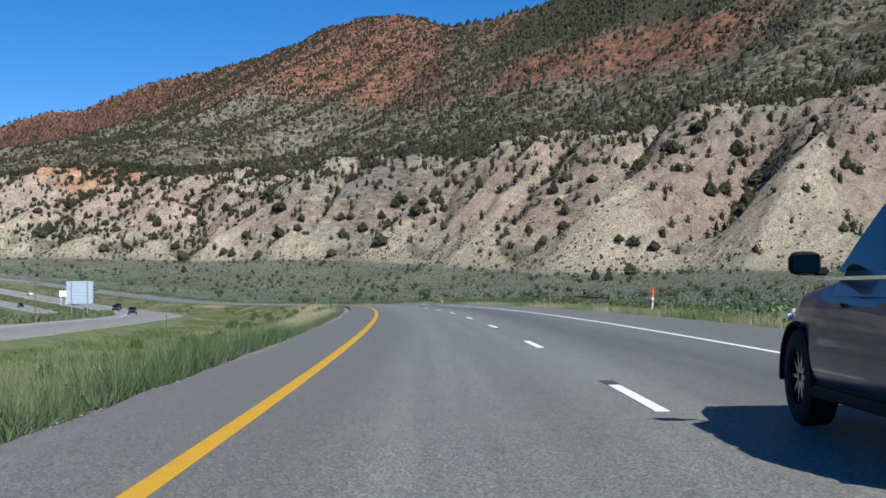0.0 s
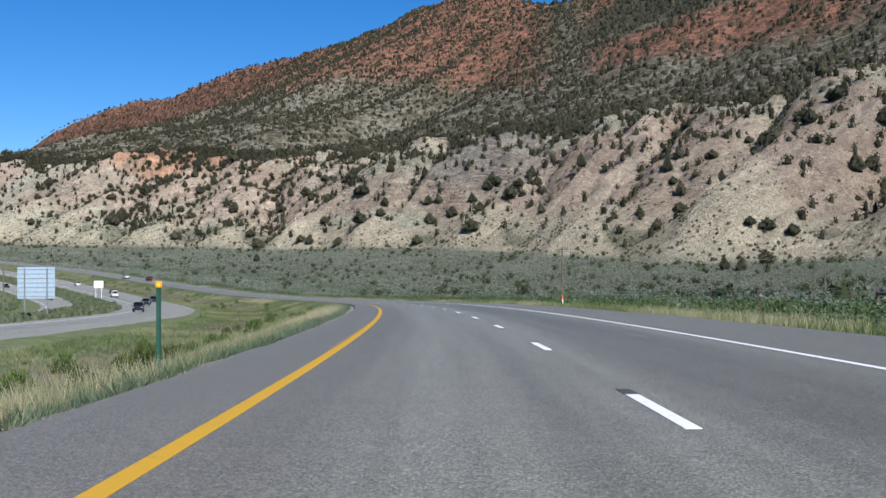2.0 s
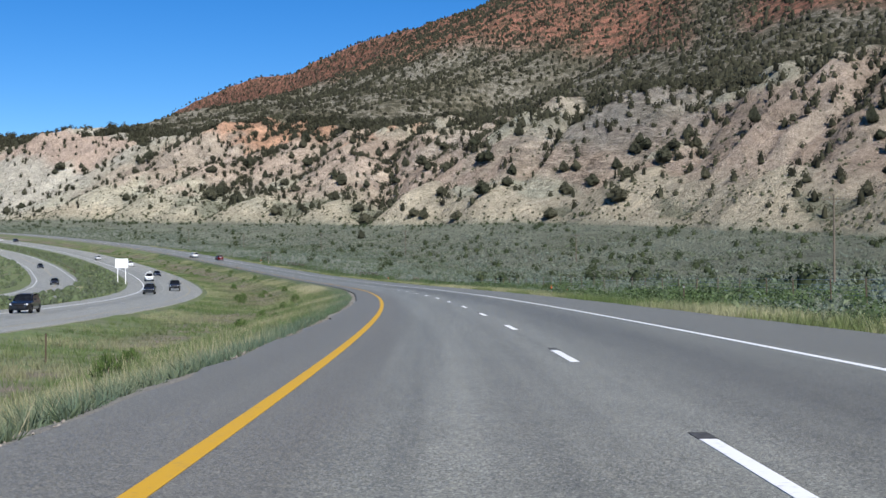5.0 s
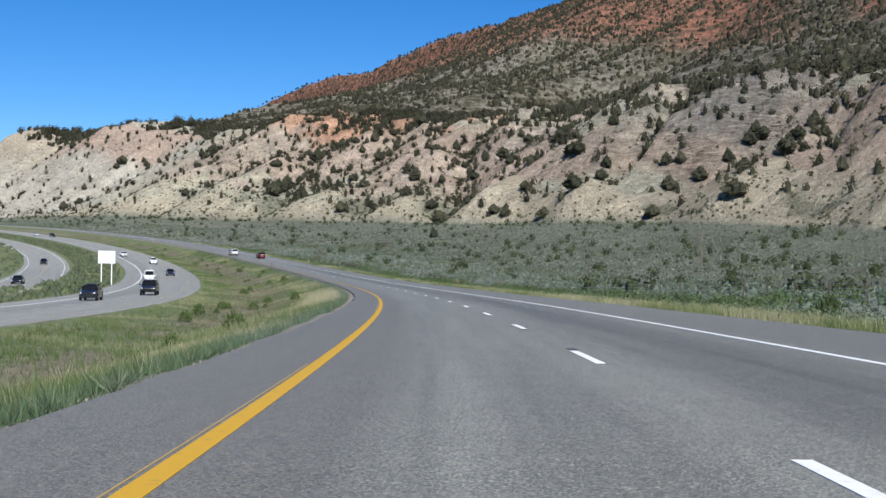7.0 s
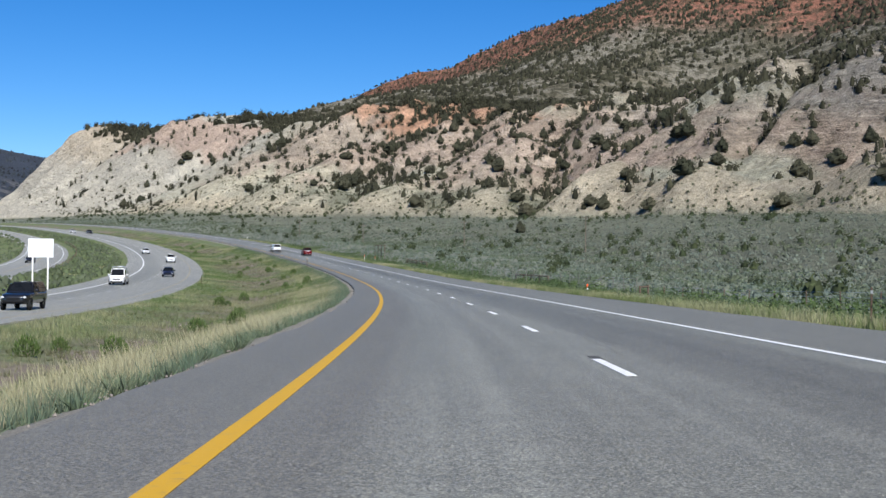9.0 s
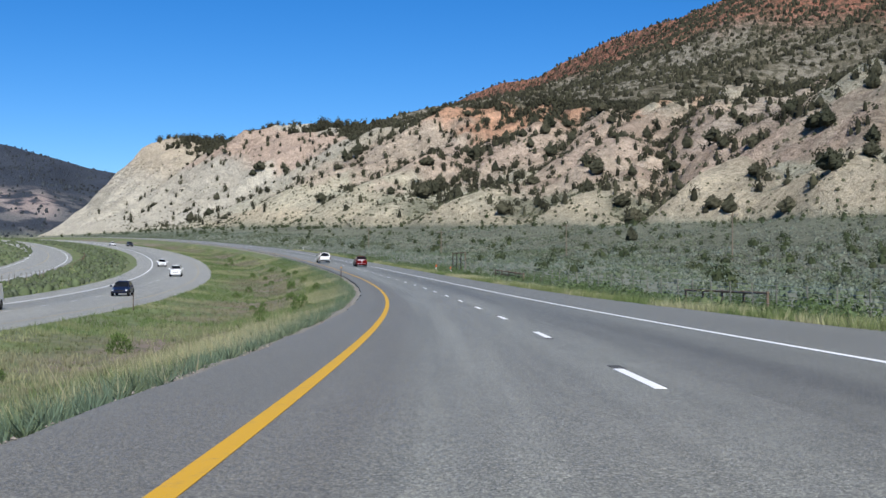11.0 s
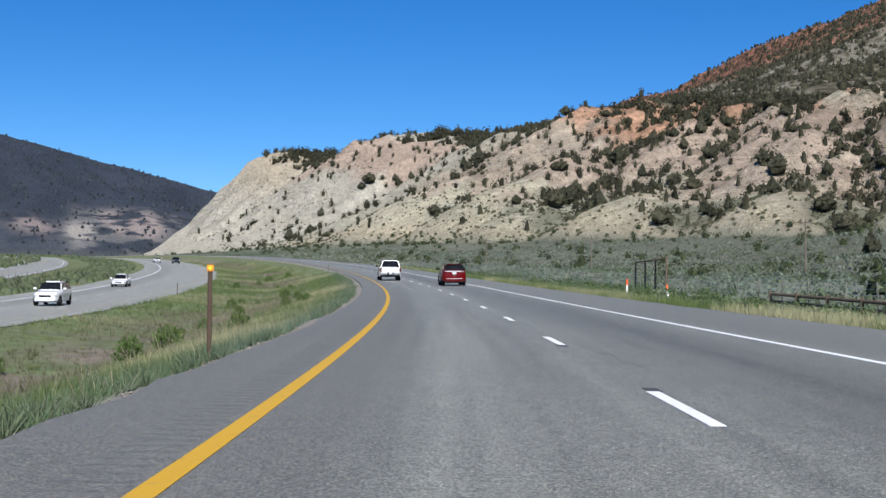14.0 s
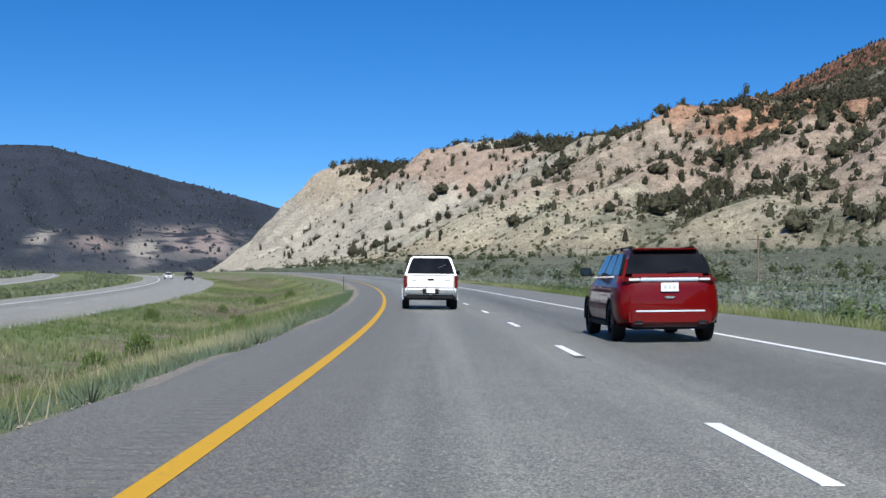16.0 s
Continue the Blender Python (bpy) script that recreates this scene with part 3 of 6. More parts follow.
# ---- plants ----
rng = np.random.default_rng(7)


def ground_z(x, y):
    return land(x, y)[0]


def leaf_material(name, rough=.8, back=.25):
    m = Mat(name, rough=rough, spec=.15)
    island = m.n.new("ShaderNodeNewGeometry").outputs["Random Per Island"]
    c = m.mix(1.0, m.attr("tint", True), m.mix(island, (.76, .76, .76), (1.24, 1.24, 1.2)), "MULTIPLY")
    m.colour(c)
    m.b.inputs["Subsurface Weight"].default_value = 0
    tr = m.n.new("ShaderNodeBsdfTranslucent")
    m.l.new(c, tr.inputs["Color"])
    mx = m.n.new("ShaderNodeMixShader")
    mx.inputs[0].default_value = back
    m.l.new(m.b.outputs[0], mx.inputs[1])
    m.l.new(tr.outputs[0], mx.inputs[2])
    m.l.new(mx.outputs[0], m.n["Material Output"].inputs["Surface"])
    return m.m


blade_mat, leaf_mat = leaf_material("grass_blades", .7, .35), leaf_material("small_leaves", .85, .2)


def tufts(name, x, y, z, height, tint, blades, width, lean, label, category="grass", simple=True):
    """Grass: each tuft is a fan of tapered, leaning blades."""
    n = len(x)
    k = n * blades
    rep = np.repeat(np.arange(n), blades)
    ang = rng.uniform(0, 2 * np.pi, k)
    rad = rng.uniform(0, .16, k) * (.4 + height[rep])
    bx, by, bz = x[rep] + rad * np.cos(ang), y[rep] + rad * np.sin(ang), z[rep] - .03
    h = height[rep] * rng.uniform(.55, 1.15, k)
    la = ang + rng.uniform(-.9, .9, k)
    out = h * lean * rng.uniform(.2, 1, k)
    face = rng.uniform(0, np.pi, k)
    if simple:
        w = width * rng.uniform(.6, 1.3, k)
        dx, dy = np.cos(face) * w, np.sin(face) * w
        p = np.stack([np.stack([bx - dx, by - dy, bz], -1), np.stack([bx + dx, by + dy, bz], -1), np.stack([bx + out * np.cos(la), by + out * np.sin(la), bz + h], -1)], 1)
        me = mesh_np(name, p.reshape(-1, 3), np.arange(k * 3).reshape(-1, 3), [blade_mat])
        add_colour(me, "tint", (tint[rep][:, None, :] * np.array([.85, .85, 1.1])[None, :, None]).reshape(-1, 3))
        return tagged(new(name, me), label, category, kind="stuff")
    w = width * rng.uniform(.6, 1.3, k)
    dx, dy = np.cos(face) * w, np.sin(face) * w
    p = np.empty((k, 5, 3))
    p[:, 0] = np.stack([bx - dx, by - dy, bz], -1)
    p[:, 1] = np.stack([bx + dx, by + dy, bz], -1)
    mx, my = bx + out * .35 * np.cos(la), by + out * .35 * np.sin(la)
    p[:, 2] = np.stack([mx + dx * .8, my + dy * .8, bz + h * .55], -1)
    p[:, 3] = np.stack([mx - dx * .8, my - dy * .8, bz + h * .55], -1)
    p[:, 4] = np.stack([bx + out * np.cos(la), by + out * np.sin(la), bz + h], -1)
    i = np.arange(k)[:, None] * 5
    faces = np.concatenate([i + np.array([[0, 1, 2]]), i + np.array([[0, 2, 3]]), i + np.array([[3, 2, 4]])])
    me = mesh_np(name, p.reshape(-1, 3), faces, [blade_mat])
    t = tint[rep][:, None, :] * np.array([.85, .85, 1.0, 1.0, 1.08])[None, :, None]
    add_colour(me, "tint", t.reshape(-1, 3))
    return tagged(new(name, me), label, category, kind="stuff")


def domes(x, y, z, size, tall, sides, g):
    """Lumpy closed bushes: a base ring, a wider ring, an upper ring and a tip for each plant."""
    n = len(x)
    a = np.linspace(0, 2 * np.pi, sides, endpoint=False)[None] + g.uniform(0, 6.28, (n, 1)) + g.uniform(-.3, .3, (n, sides))
    rings = []
    levels = ((0.0, .75), (.42, 1.0), (.8, .62)) if sides > 5 else ((.1, 1.0), (.68, .74))
    for height, reach in levels:
        r = size[:, None] * .5 * reach * g.uniform(.72, 1.22, (n, sides))
        h = tall[:, None] * (height + g.uniform(-.1, .1, (n, sides)) * (height > 0))
        rings.append(np.stack([x[:, None] + r * np.cos(a), y[:, None] + r * np.sin(a), z[:, None] + h], -1))
    tip = np.stack([x + size * g.uniform(-.1, .1, n), y + size * g.uniform(-.1, .1, n), z + tall * g.uniform(.95, 1.15, n)], -1)[:, None]
    v = np.concatenate([*rings, tip], 1)
    f = []
    last = len(levels) - 1
    for k in range(last):
        for i in range(sides):
            p, q = k * sides + i, k * sides + (i + 1) % sides
            f += [(p, q, q + sides), (p, q + sides, p + sides)]
    for i in range(sides):
        f.append((last * sides + i, last * sides + (i + 1) % sides, (last + 1) * sides))
    faces = (np.arange(n)[:, None, None] * v.shape[1] + np.array(f)[None]).reshape(-1, 3)
    return v.reshape(-1, 3), faces, v.shape[1]


def clumps(name, x, y, z, size, tall, tint, tris, label, category, leaf=.3, mat=None, sides=5, core=.86):
    """Bushes or far trees: each is a lumpy body with small leaf sprays standing off it."""
    n = len(x)
    bv, bf, per = domes(x, y, z - .05 * tall, size * core, tall * core, sides, rng)
    k = n * tris
    rep = np.repeat(np.arange(n), tris)
    d = rng.normal(size=(k, 3))
    d /= np.linalg.norm(d, axis=1)[:, None] + 1e-9
    d[:, 2] = np.abs(d[:, 2]) * .9 - .12
    r = rng.uniform(.82, 1.06, k)
    c = d * r[:, None] * np.stack([size[rep] * .5, size[rep] * .5, tall[rep] * .62], -1)
    c += np.stack([x[rep], y[rep], z[rep] + tall[rep] * .34], -1)
    s = (leaf * np.minimum(size, tall))[rep] * rng.uniform(.6, 1.3, k)
    a = rng.normal(size=(k, 3))
    b = np.cross(a, d)
    b /= np.linalg.norm(b, axis=1)[:, None] + 1e-6
    a2 = np.cross(b, d) * .8 + d * .45
    p = np.stack([c - b * s[:, None], c + b * s[:, None], c + (a2 * 1.2) * s[:, None]], 1)
    v = np.concatenate([bv, p.reshape(-1, 3)])
    f = np.concatenate([bf, len(bv) + np.arange(k * 3).reshape(-1, 3)])
    me = mesh_np(name, v, f, [mat or leaf_mat], True)
    speck = rng.uniform(.7, 1.2, (len(bv), 1))
    add_colour(me, "tint", np.concatenate([np.repeat(tint, per, axis=0) * speck * .9, np.repeat(tint[rep] * rng.uniform(.8, 1.2, (k, 1)), 3, axis=0)]))
    return tagged(new(name, me), label, category, kind="stuff")


def mixed(*pairs):
    """Colour of each plant, blended by weights."""
    w = np.stack([p[0] for p in pairs], -1)
    w = w / w.sum(-1, keepdims=True)
    return w @ np.array([p[1] for p in pairs])


def verge_plants(name, count, s0, s1, l0, l1, tall, blades, width, kind_of, label, near_bias=1.0):
    s = rng.uniform(s0, s1, count)
    lat = l0 + (l1 - l0) * rng.uniform(0, 1, count) ** near_bias
    p = on_road(s, lat)
    n1, n2 = fbm(p[:, 0] / 6, p[:, 1] / 6, 81), fbm(p[:, 0] / 17, p[:, 1] / 17, 82)
    keep = rng.uniform(size=count) < np.clip(.25 + 1.5 * (n1 - .25), .12, 1)
    edge = 1.0 + .5 * (fbm(s / 1.1, s * 0, 83) - .5)
    keep &= np.abs(lat - l0) > 1.1 * (edge - .82)
    s, lat, p, n1, n2 = s[keep], lat[keep], p[keep], n1[keep], n2[keep]
    tint, h = kind_of(s, lat, n1, n2)
    h = h * rng.uniform(.7, 1.25, len(s)) * tall
    return tufts(name, p[:, 0], p[:, 1], ground_z(p[:, 0], p[:, 1]), h, tint, blades, width, .7, label)


MEADOW = (.148, .20, .076)
BLUEGREEN, GREEN, LIME, STRAW, PURPLE = (.132, .186, .130), (.09, .15, .045), (.175, .21, .085), (.50, .45, .29), (.19, .158, .122)


def near_left(s, lat, n1, n2):
    d = np.abs(lat + 3.3)
    straw = .45 * ease(n2, .58, .68) * ease(d, .3, 1.2)
    for s0, s1 in ((44, 110), (138, 178), (350, 392)):
        straw = np.maximum(straw, 2.2 * ease(s, s0 - 6, s0 + 6) * ease(s1 + 8 - s, 0, 14) * ease(d, .5, 1.3) * ease(4.2 - d, 0, 1.2) * ease(n1, .3, .45))
    green = ease(.46 - n2, 0, .08) + 2.5 * ease(42 - s, 0, 10)
    t = mixed((1.2 * ease(1.9 - d, 0, 1.4) + .05, BLUEGREEN), (.6 * ease(d, .6, 2) + .1, LIME), (straw * 1.9, STRAW), (green, GREEN))
    return t, .8 + .35 * straw + 1.2 * ease(42 - s, 0, 10) * ease(3.6 - d, 0, 1.5)


def middle_left(s, lat, n1, n2):
    d = np.abs(lat + 13)
    t = mixed((.7 + 0 * s, MEADOW), (.6 * ease(.5 - n2, 0, .1), GREEN), ((.8 + 1.2 * ease(s, 440, 560)) * ease(n2, .46, .58) * ease(6 - d, 0, 4), PURPLE), (.75 * ease(n1, .48, .66), STRAW))
    return t, 1.0 - .35 * ease(n2, .5, .62)


def near_right(s, lat, n1, n2):
    t = mixed((.8 + 0 * s, LIME), (ease(n1, .5, .62) * 1.3, STRAW), (ease(.45 - n2, 0, .08) * .8, GREEN))
    return t, .9 + .2 * n1


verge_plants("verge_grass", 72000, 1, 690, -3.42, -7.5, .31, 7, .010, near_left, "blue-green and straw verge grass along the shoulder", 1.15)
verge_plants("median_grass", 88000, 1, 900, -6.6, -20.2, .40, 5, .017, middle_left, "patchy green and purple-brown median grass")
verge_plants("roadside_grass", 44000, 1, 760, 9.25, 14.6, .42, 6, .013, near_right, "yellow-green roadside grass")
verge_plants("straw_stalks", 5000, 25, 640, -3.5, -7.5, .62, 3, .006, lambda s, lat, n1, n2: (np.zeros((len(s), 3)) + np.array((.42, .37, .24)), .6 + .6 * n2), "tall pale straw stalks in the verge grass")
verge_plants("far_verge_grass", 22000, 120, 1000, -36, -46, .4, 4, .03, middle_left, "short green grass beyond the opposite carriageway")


def scatter(count, s0, s1, l0, l1, bias=1.0):
    s = rng.uniform(s0, s1, count)
    lat = l0 + (l1 - l0) * rng.uniform(0, 1, count) ** bias
    p = on_road(s, lat)
    z, q = land(p[:, 0], p[:, 1])
    return s, lat, p[:, 0], p[:, 1], z, q


# dense leafy tufts at the edge of the shoulder
s, lat, x, y, z, q = scatter(9500, 4, 690, -3.6, -6.4, 1.35)
keep = rng.uniform(size=len(x)) < 1.6 * (fbm(x / 3.2, y / 3.2, 87) - .2)
s, lat, x, y, z = s[keep], lat[keep], x[keep], y[keep], z[keep]
size = rng.uniform(.12, .30, len(x)) * (.7 + .6 * fbm(x / 9, y / 9, 78))
tint = mixed((np.full(len(x), 1.0), (.15, .196, .128)), (.9 * rng.uniform(size=len(x)), (.10, .145, .06)), (.3 * rng.uniform(size=len(x)), (.33, .30, .20)))
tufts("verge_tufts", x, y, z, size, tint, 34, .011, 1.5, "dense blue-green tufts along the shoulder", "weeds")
# low weeds that break up the median
s, lat, x, y, z, q = scatter(3600, 5, 860, -5, -20, 1.0)
keep = rng.uniform(size=len(x)) < 1.6 * (fbm(x / 8, y / 8, 86) - .2)
x, y, z = x[keep], y[keep], z[keep]
size = rng.uniform(.14, .36, len(x))
tint = mixed((np.full(len(x), .6), (.15, .20, .065)), (rng.uniform(size=len(x)), (.20, .24, .10)), (.8 * ease(fbm(x / 19, y / 19, 85), .5, .62), (.24, .19, .15)))
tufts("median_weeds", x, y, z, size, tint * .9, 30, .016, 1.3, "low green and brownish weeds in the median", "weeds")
# sagebrush on the flat between the highway and the bluff
s, lat, x, y, z, q = scatter(19500, 5, 740, 12.6, 70, 1.4)
keep = (q["u"] < .03) & (rng.uniform(size=len(x)) < .35 + .9 * fbm(x / 14, y / 14, 91))
x, y, z, lat = x[keep], y[keep], z[keep], lat[keep]
size = rng.uniform(.35, .95, len(x)) ** 1.2 * (1 + .25 * (lat > 25)) * (1 + .7 * (rng.uniform(size=len(x)) < .07))
tint = mixed((np.full(len(x), 1.0), (.142, .180, .146)), (1.6 * ease(fbm(x / 9, y / 9, 92), .48, .6), (.075, .105, .040)), (.5 * rng.uniform(size=len(x)) ** 2, (.25, .23, .15)), (2.0 * ease(17 - lat, 0, 4) * rng.uniform(size=len(x)), (.14, .18, .055)), (1.5 * (rng.uniform(size=len(x)) < .12), (.05, .065, .03)))
near = lat < 27
for pick, leaves, leaf, words in ((near, 24, .12, "grey-green sagebrush near the road"), (~near, 12, .17, "grey-green sagebrush on the dry flat")):
    clumps("sagebrush", x[pick], y[pick], z[pick], size[pick] * 1.15, size[pick] * .75, tint[pick], leaves, words, "shrub", leaf, sides=4, core=.55)
s, lat, x, y, z, q = scatter(5200, 5, 740, 12.8, 26, 1.3)
keep = rng.uniform(size=len(x)) < 1.5 * ease(fbm(x / 15, y / 15, 79), .42, .62)
x, y, z = x[keep], y[keep], z[keep]
size = rng.uniform(.5, 1.35, len(x))
tint = mixed((np.full(len(x), 1.0), (.062, .10, .032)), (rng.uniform(size=len(x)), (.10, .14, .05)), (.6 * rng.uniform(size=len(x)), (.13, .165, .125)))
clumps("green_brush", x, y, z, size * 1.1, size * .85, tint, 46, "lush green brush beside the roadside grass", "shrub", .085, sides=4, core=.5)
s, lat, x, y, z, q = scatter(29000, 5, 900, 50, 300, 1.5)
sb, latb, xb, yb, zb, qb = scatter(5500, 735, 1180, 12.5, 60, 1.0)
x, y, z, q = np.r_[x, xb], np.r_[y, yb], np.r_[z, zb], {k: np.r_[q[k], qb[k]] for k in ("u", "facet")}
keep = (q["u"] < .13 * (1 - q["facet"])) & (rng.uniform(size=len(x)) < .4 + .8 * fbm(x / 22, y / 22, 93))
x, y, z = x[keep], y[keep], z[keep]
size = rng.uniform(.6, 1.6, len(x))
tint = mixed((np.full(len(x), 1.0), (.152, .182, .146)), (1.5 * ease(fbm(x / 16, y / 16, 94), .5, .62), (.08, .10, .045)), (2.0 * (rng.uniform(size=len(x)) < .1), (.05, .06, .03)), (.25 * rng.uniform(size=len(x)), (.22, .20, .14)))
clumps("far_sagebrush", x, y, z, size * 1.2, size * .62, tint, 5, "grey-green sagebrush spread to the foot of the bluff", "shrub", .26, sides=3, core=.66)
s, lat, x, y, z, q = scatter(5000, 100, 1150, -36, -46)
s2, lat2, x2, y2, z2, q2 = scatter(7000, 100, 1200, -59, -200, 1.4)
x, y, z = np.r_[x, x2], np.r_[y, y2], np.r_[z, z2]
keep = rng.uniform(size=len(x)) < .2 + .9 * fbm(x / 12, y / 12, 95)
x, y, z = x[keep], y[keep], z[keep]
size = rng.uniform(.5, 1.5, len(x))
tint = mixed((np.full(len(x), .8), (.115, .135, .09)), (rng.uniform(size=len(x)), (.10, .14, .05)))
clumps("river_side_brush", x, y, z, size * 1.2, size * .8, tint, 1, "mixed green brush beside the far roads", "shrub", .25, sides=4)
# low plants on the slopes
hs, hn = rng.uniform(-200, 1150, 24000), 230 * rng.uniform(0, 1, 24000) ** 1.25
x, y = from_hill(hs, hn)
z, q = land(x, y)
dens = .10 + .75 * ease(fbm(x / 18, y / 18, 96), .45, .65) * (1 - .8 * ease(hs, 780, 860)) + .5 * ease(.16 - q["u"], 0, .12) + .3 * ease(q["cut"], 2, 6) + .5 * ease(hs, 345, 380) * ease(700 - hs, 0, 60) * ease(.38 - q["u"], 0, .2)
keep = (q["u"] > 0) & (q["un"] < .02) & (rng.uniform(size=len(x)) < dens)
x, y, z = x[keep], y[keep], z[keep]
size = rng.uniform(.6, 1.7, len(x))
tint = mixed((np.full(len(x), .8), (.12, .12, .075)), (rng.uniform(size=len(x)), (.06, .065, .035)))
clumps("slope_brush", x, y, z - .1, size * 1.2, size * .8, tint, 2, "small dry shrubs dotted over the bluff", "shrub", .3, sides=4)


# dark taller shrubs scattered on the flat, thickest along the foot of the bluff
s, lat, x, y, z, q = scatter(7600, 60, 1250, 30, 300, 1.0)
gap = q["fn"] - q["hn"]
keep = (q["u"] < .04) & (rng.uniform(size=len(x)) < .14 + .12 * (lat > 45) + .6 * ease(22 - gap, 0, 16) * ease(fbm(x / 20, y / 20, 89), .35, .55))
x, y, z = x[keep], y[keep], z[keep]
size = rng.uniform(.9, 3.0, len(x))
tint = mixed((np.full(len(x), 1.0), (.040, .055, .027)), (.6 * rng.uniform(size=len(x)), (.08, .09, .04)))
clumps("dark_shrubs", x, y, z, size * 1.1, size * .9, tint, 40, "dark green shrubs along the foot of the bluff", "shrub", .11, core=.62)


# ---- trees ----
bark = Mat("juniper_bark", rough=.95, spec=.1)
bark.colour(bark.mix(bark.ramp(bark.noise(6, 5, .6, stretch=(4, 4, .6)), .3, .7), (.10, .07, .05), (.22, .17, .13)))
bark.bump(bark.noise(9, 4, .6, stretch=(4, 4, .5)), .8, .05)
needles = Mat("juniper_needles", rough=.9, spec=.1)
needles.colour(needles.mix(1.0, needles.attr("tint", True), needles.mix(needles.n.new("ShaderNodeObjectInfo").outputs["Random"], (.7, .75, .7), (1.3, 1.25, 1.2)), "MULTIPLY"))


def juniper(seed, tall, wide, upright):
    """Meshes of one tree: a leaning trunk with limbs, and a ragged crown of leaf clumps."""
    g = np.random.default_rng(seed)
    bm = bmesh.new()
    rings = []
    lean = g.uniform(-.12, .12, 2)
    levels = 5
    for k in range(levels):
        t = k / (levels - 1)
        r = .16 * tall / 4 * (1 - .75 * t)
        c = Vector((lean[0] * tall * t * t, lean[1] * tall * t * t, tall * .8 * t - .3))
        rings.append([bm.verts.new(c + Vector((r * math.cos(a), r * math.sin(a), 0))) for a in np.linspace(0, 2 * np.pi, 7)[:-1]])
    for a, b in zip(rings, rings[1:]):
        for i in range(6):
            bm.faces.new((a[i], a[(i + 1) % 6], b[(i + 1) % 6], b[i]))
    bm.faces.new(rings[-1])
    for k in range(6):
        z0 = tall * g.uniform(.18, .6)
        a = g.uniform(0, 2 * np.pi)
        tip = Vector((math.cos(a) * wide * .38, math.sin(a) * wide * .38, z0 + tall * .16))
        root = Vector((0, 0, z0))
        side = Vector((-math.sin(a), math.cos(a), 0)) * .045 * tall / 4
        top = Vector((0, 0, .05 * tall / 4))
        v = [bm.verts.new(root + side), bm.verts.new(root - side), bm.verts.new(root + top * 1.5), bm.verts.new(tip)]
        for f in ((0, 1, 3), (1, 2, 3), (2, 0, 3)):
            bm.faces.new([v[i] for i in f])
    trunk = bpy.data.meshes.new("trunk")
    bm.to_mesh(trunk)
    bm.free()
    trunk.materials.append(bark.m)
    # crown: a lumpy closed body with leaf sprays over it
    rows, cols = 9, 12
    tt, aa = np.meshgrid(np.linspace(.1, 1.0, rows), np.linspace(0, 2 * np.pi, cols, endpoint=False), indexing="ij")
    girth = (np.sin(np.pi * np.clip(tt, 0, .97) ** (.62 if upright else .8)) ** (.85 if upright else .6)) * wide * .5
    lobes = 1 + .2 * np.sin(3 * aa + 5 * tt + seed) + .16 * np.sin(5 * aa - 7 * tt + 2 * seed) + g.uniform(-.13, .13, tt.shape)
    rr = np.maximum(girth * lobes, .02)
    core = np.stack([rr * np.cos(aa) + lean[0] * tall * tt ** 2, rr * np.sin(aa) + lean[1] * tall * tt ** 2, tall * tt + g.uniform(-.04, .04, tt.shape) * tall], -1)
    ci = np.arange(rows * cols).reshape(rows, cols)
    cf = []
    for i in range(rows - 1):
        for k in range(cols):
            a0, a1, b0, b1 = ci[i, k], ci[i, (k + 1) % cols], ci[i + 1, k], ci[i + 1, (k + 1) % cols]
            cf += [(a0, a1, b1), (a0, b1, b0)]
    cf += [(ci[0, 0], ci[0, k + 1], ci[0, k]) for k in range(1, cols - 1)]
    core = core.reshape(-1, 3)
    n = 260
    c = core[g.integers(0, len(core), n)] + g.normal(size=(n, 3)) * wide * .035
    d = c - np.array([0, 0, tall * .45])
    d /= np.linalg.norm(d, axis=1)[:, None] + 1e-6
    s = wide * .045 * g.uniform(.6, 1.5, n)
    b = np.cross(g.normal(size=(n, 3)), d)
    b /= np.linalg.norm(b, axis=1)[:, None] + 1e-6
    p = np.stack([c - b * s[:, None], c + b * s[:, None], c + (d * .9 + np.array([0, 0, .6])) * 1.7 * s[:, None]], 1)
    crown = mesh_np("crown", np.concatenate([core, p.reshape(-1, 3)]), np.concatenate([np.array(cf), len(core) + np.arange(n * 3).reshape(-1, 3)]), [needles.m])
    base = np.array([.050, .050, .034]) * g.uniform(.85, 1.2)
    add_colour(crown, "tint", np.concatenate([base[None] * g.uniform(.65, 1.15, (len(core), 1)), np.repeat(base[None] * g.uniform(.8, 1.5, (n, 1)), 3, axis=0)]))
    return trunk, crown


KINDS = [juniper(11, 4.2, 4.4, False), juniper(12, 5.2, 4.0, True), juniper(13, 3.2, 4.0, False), juniper(14, 6.2, 3.8, True), juniper(15, 4.0, 3.4, False), juniper(16, 2.6, 3.2, False), juniper(17, 9.5, 2.9, True)]


def plant_tree(x, y, z, kind, scale, turn):
    """A tree with its own trunk and crown."""
    root = new("juniper_tree")
    root.matrix_world = pose(x, y, z, 0, 0, turn) @ Matrix.Diagonal((scale, scale, scale * .95, 1))
    for name, data in zip(("trunk", "crown"), KINDS[kind]):
        ob = new(name, data)
        ob.parent = root
    upright = kind in (1, 3, 6)
    return tagged(root, "tall dark green conifer on the eroded slope" if upright else "rounded dark green juniper on the eroded slope", "tree", "junipers on the bluff")


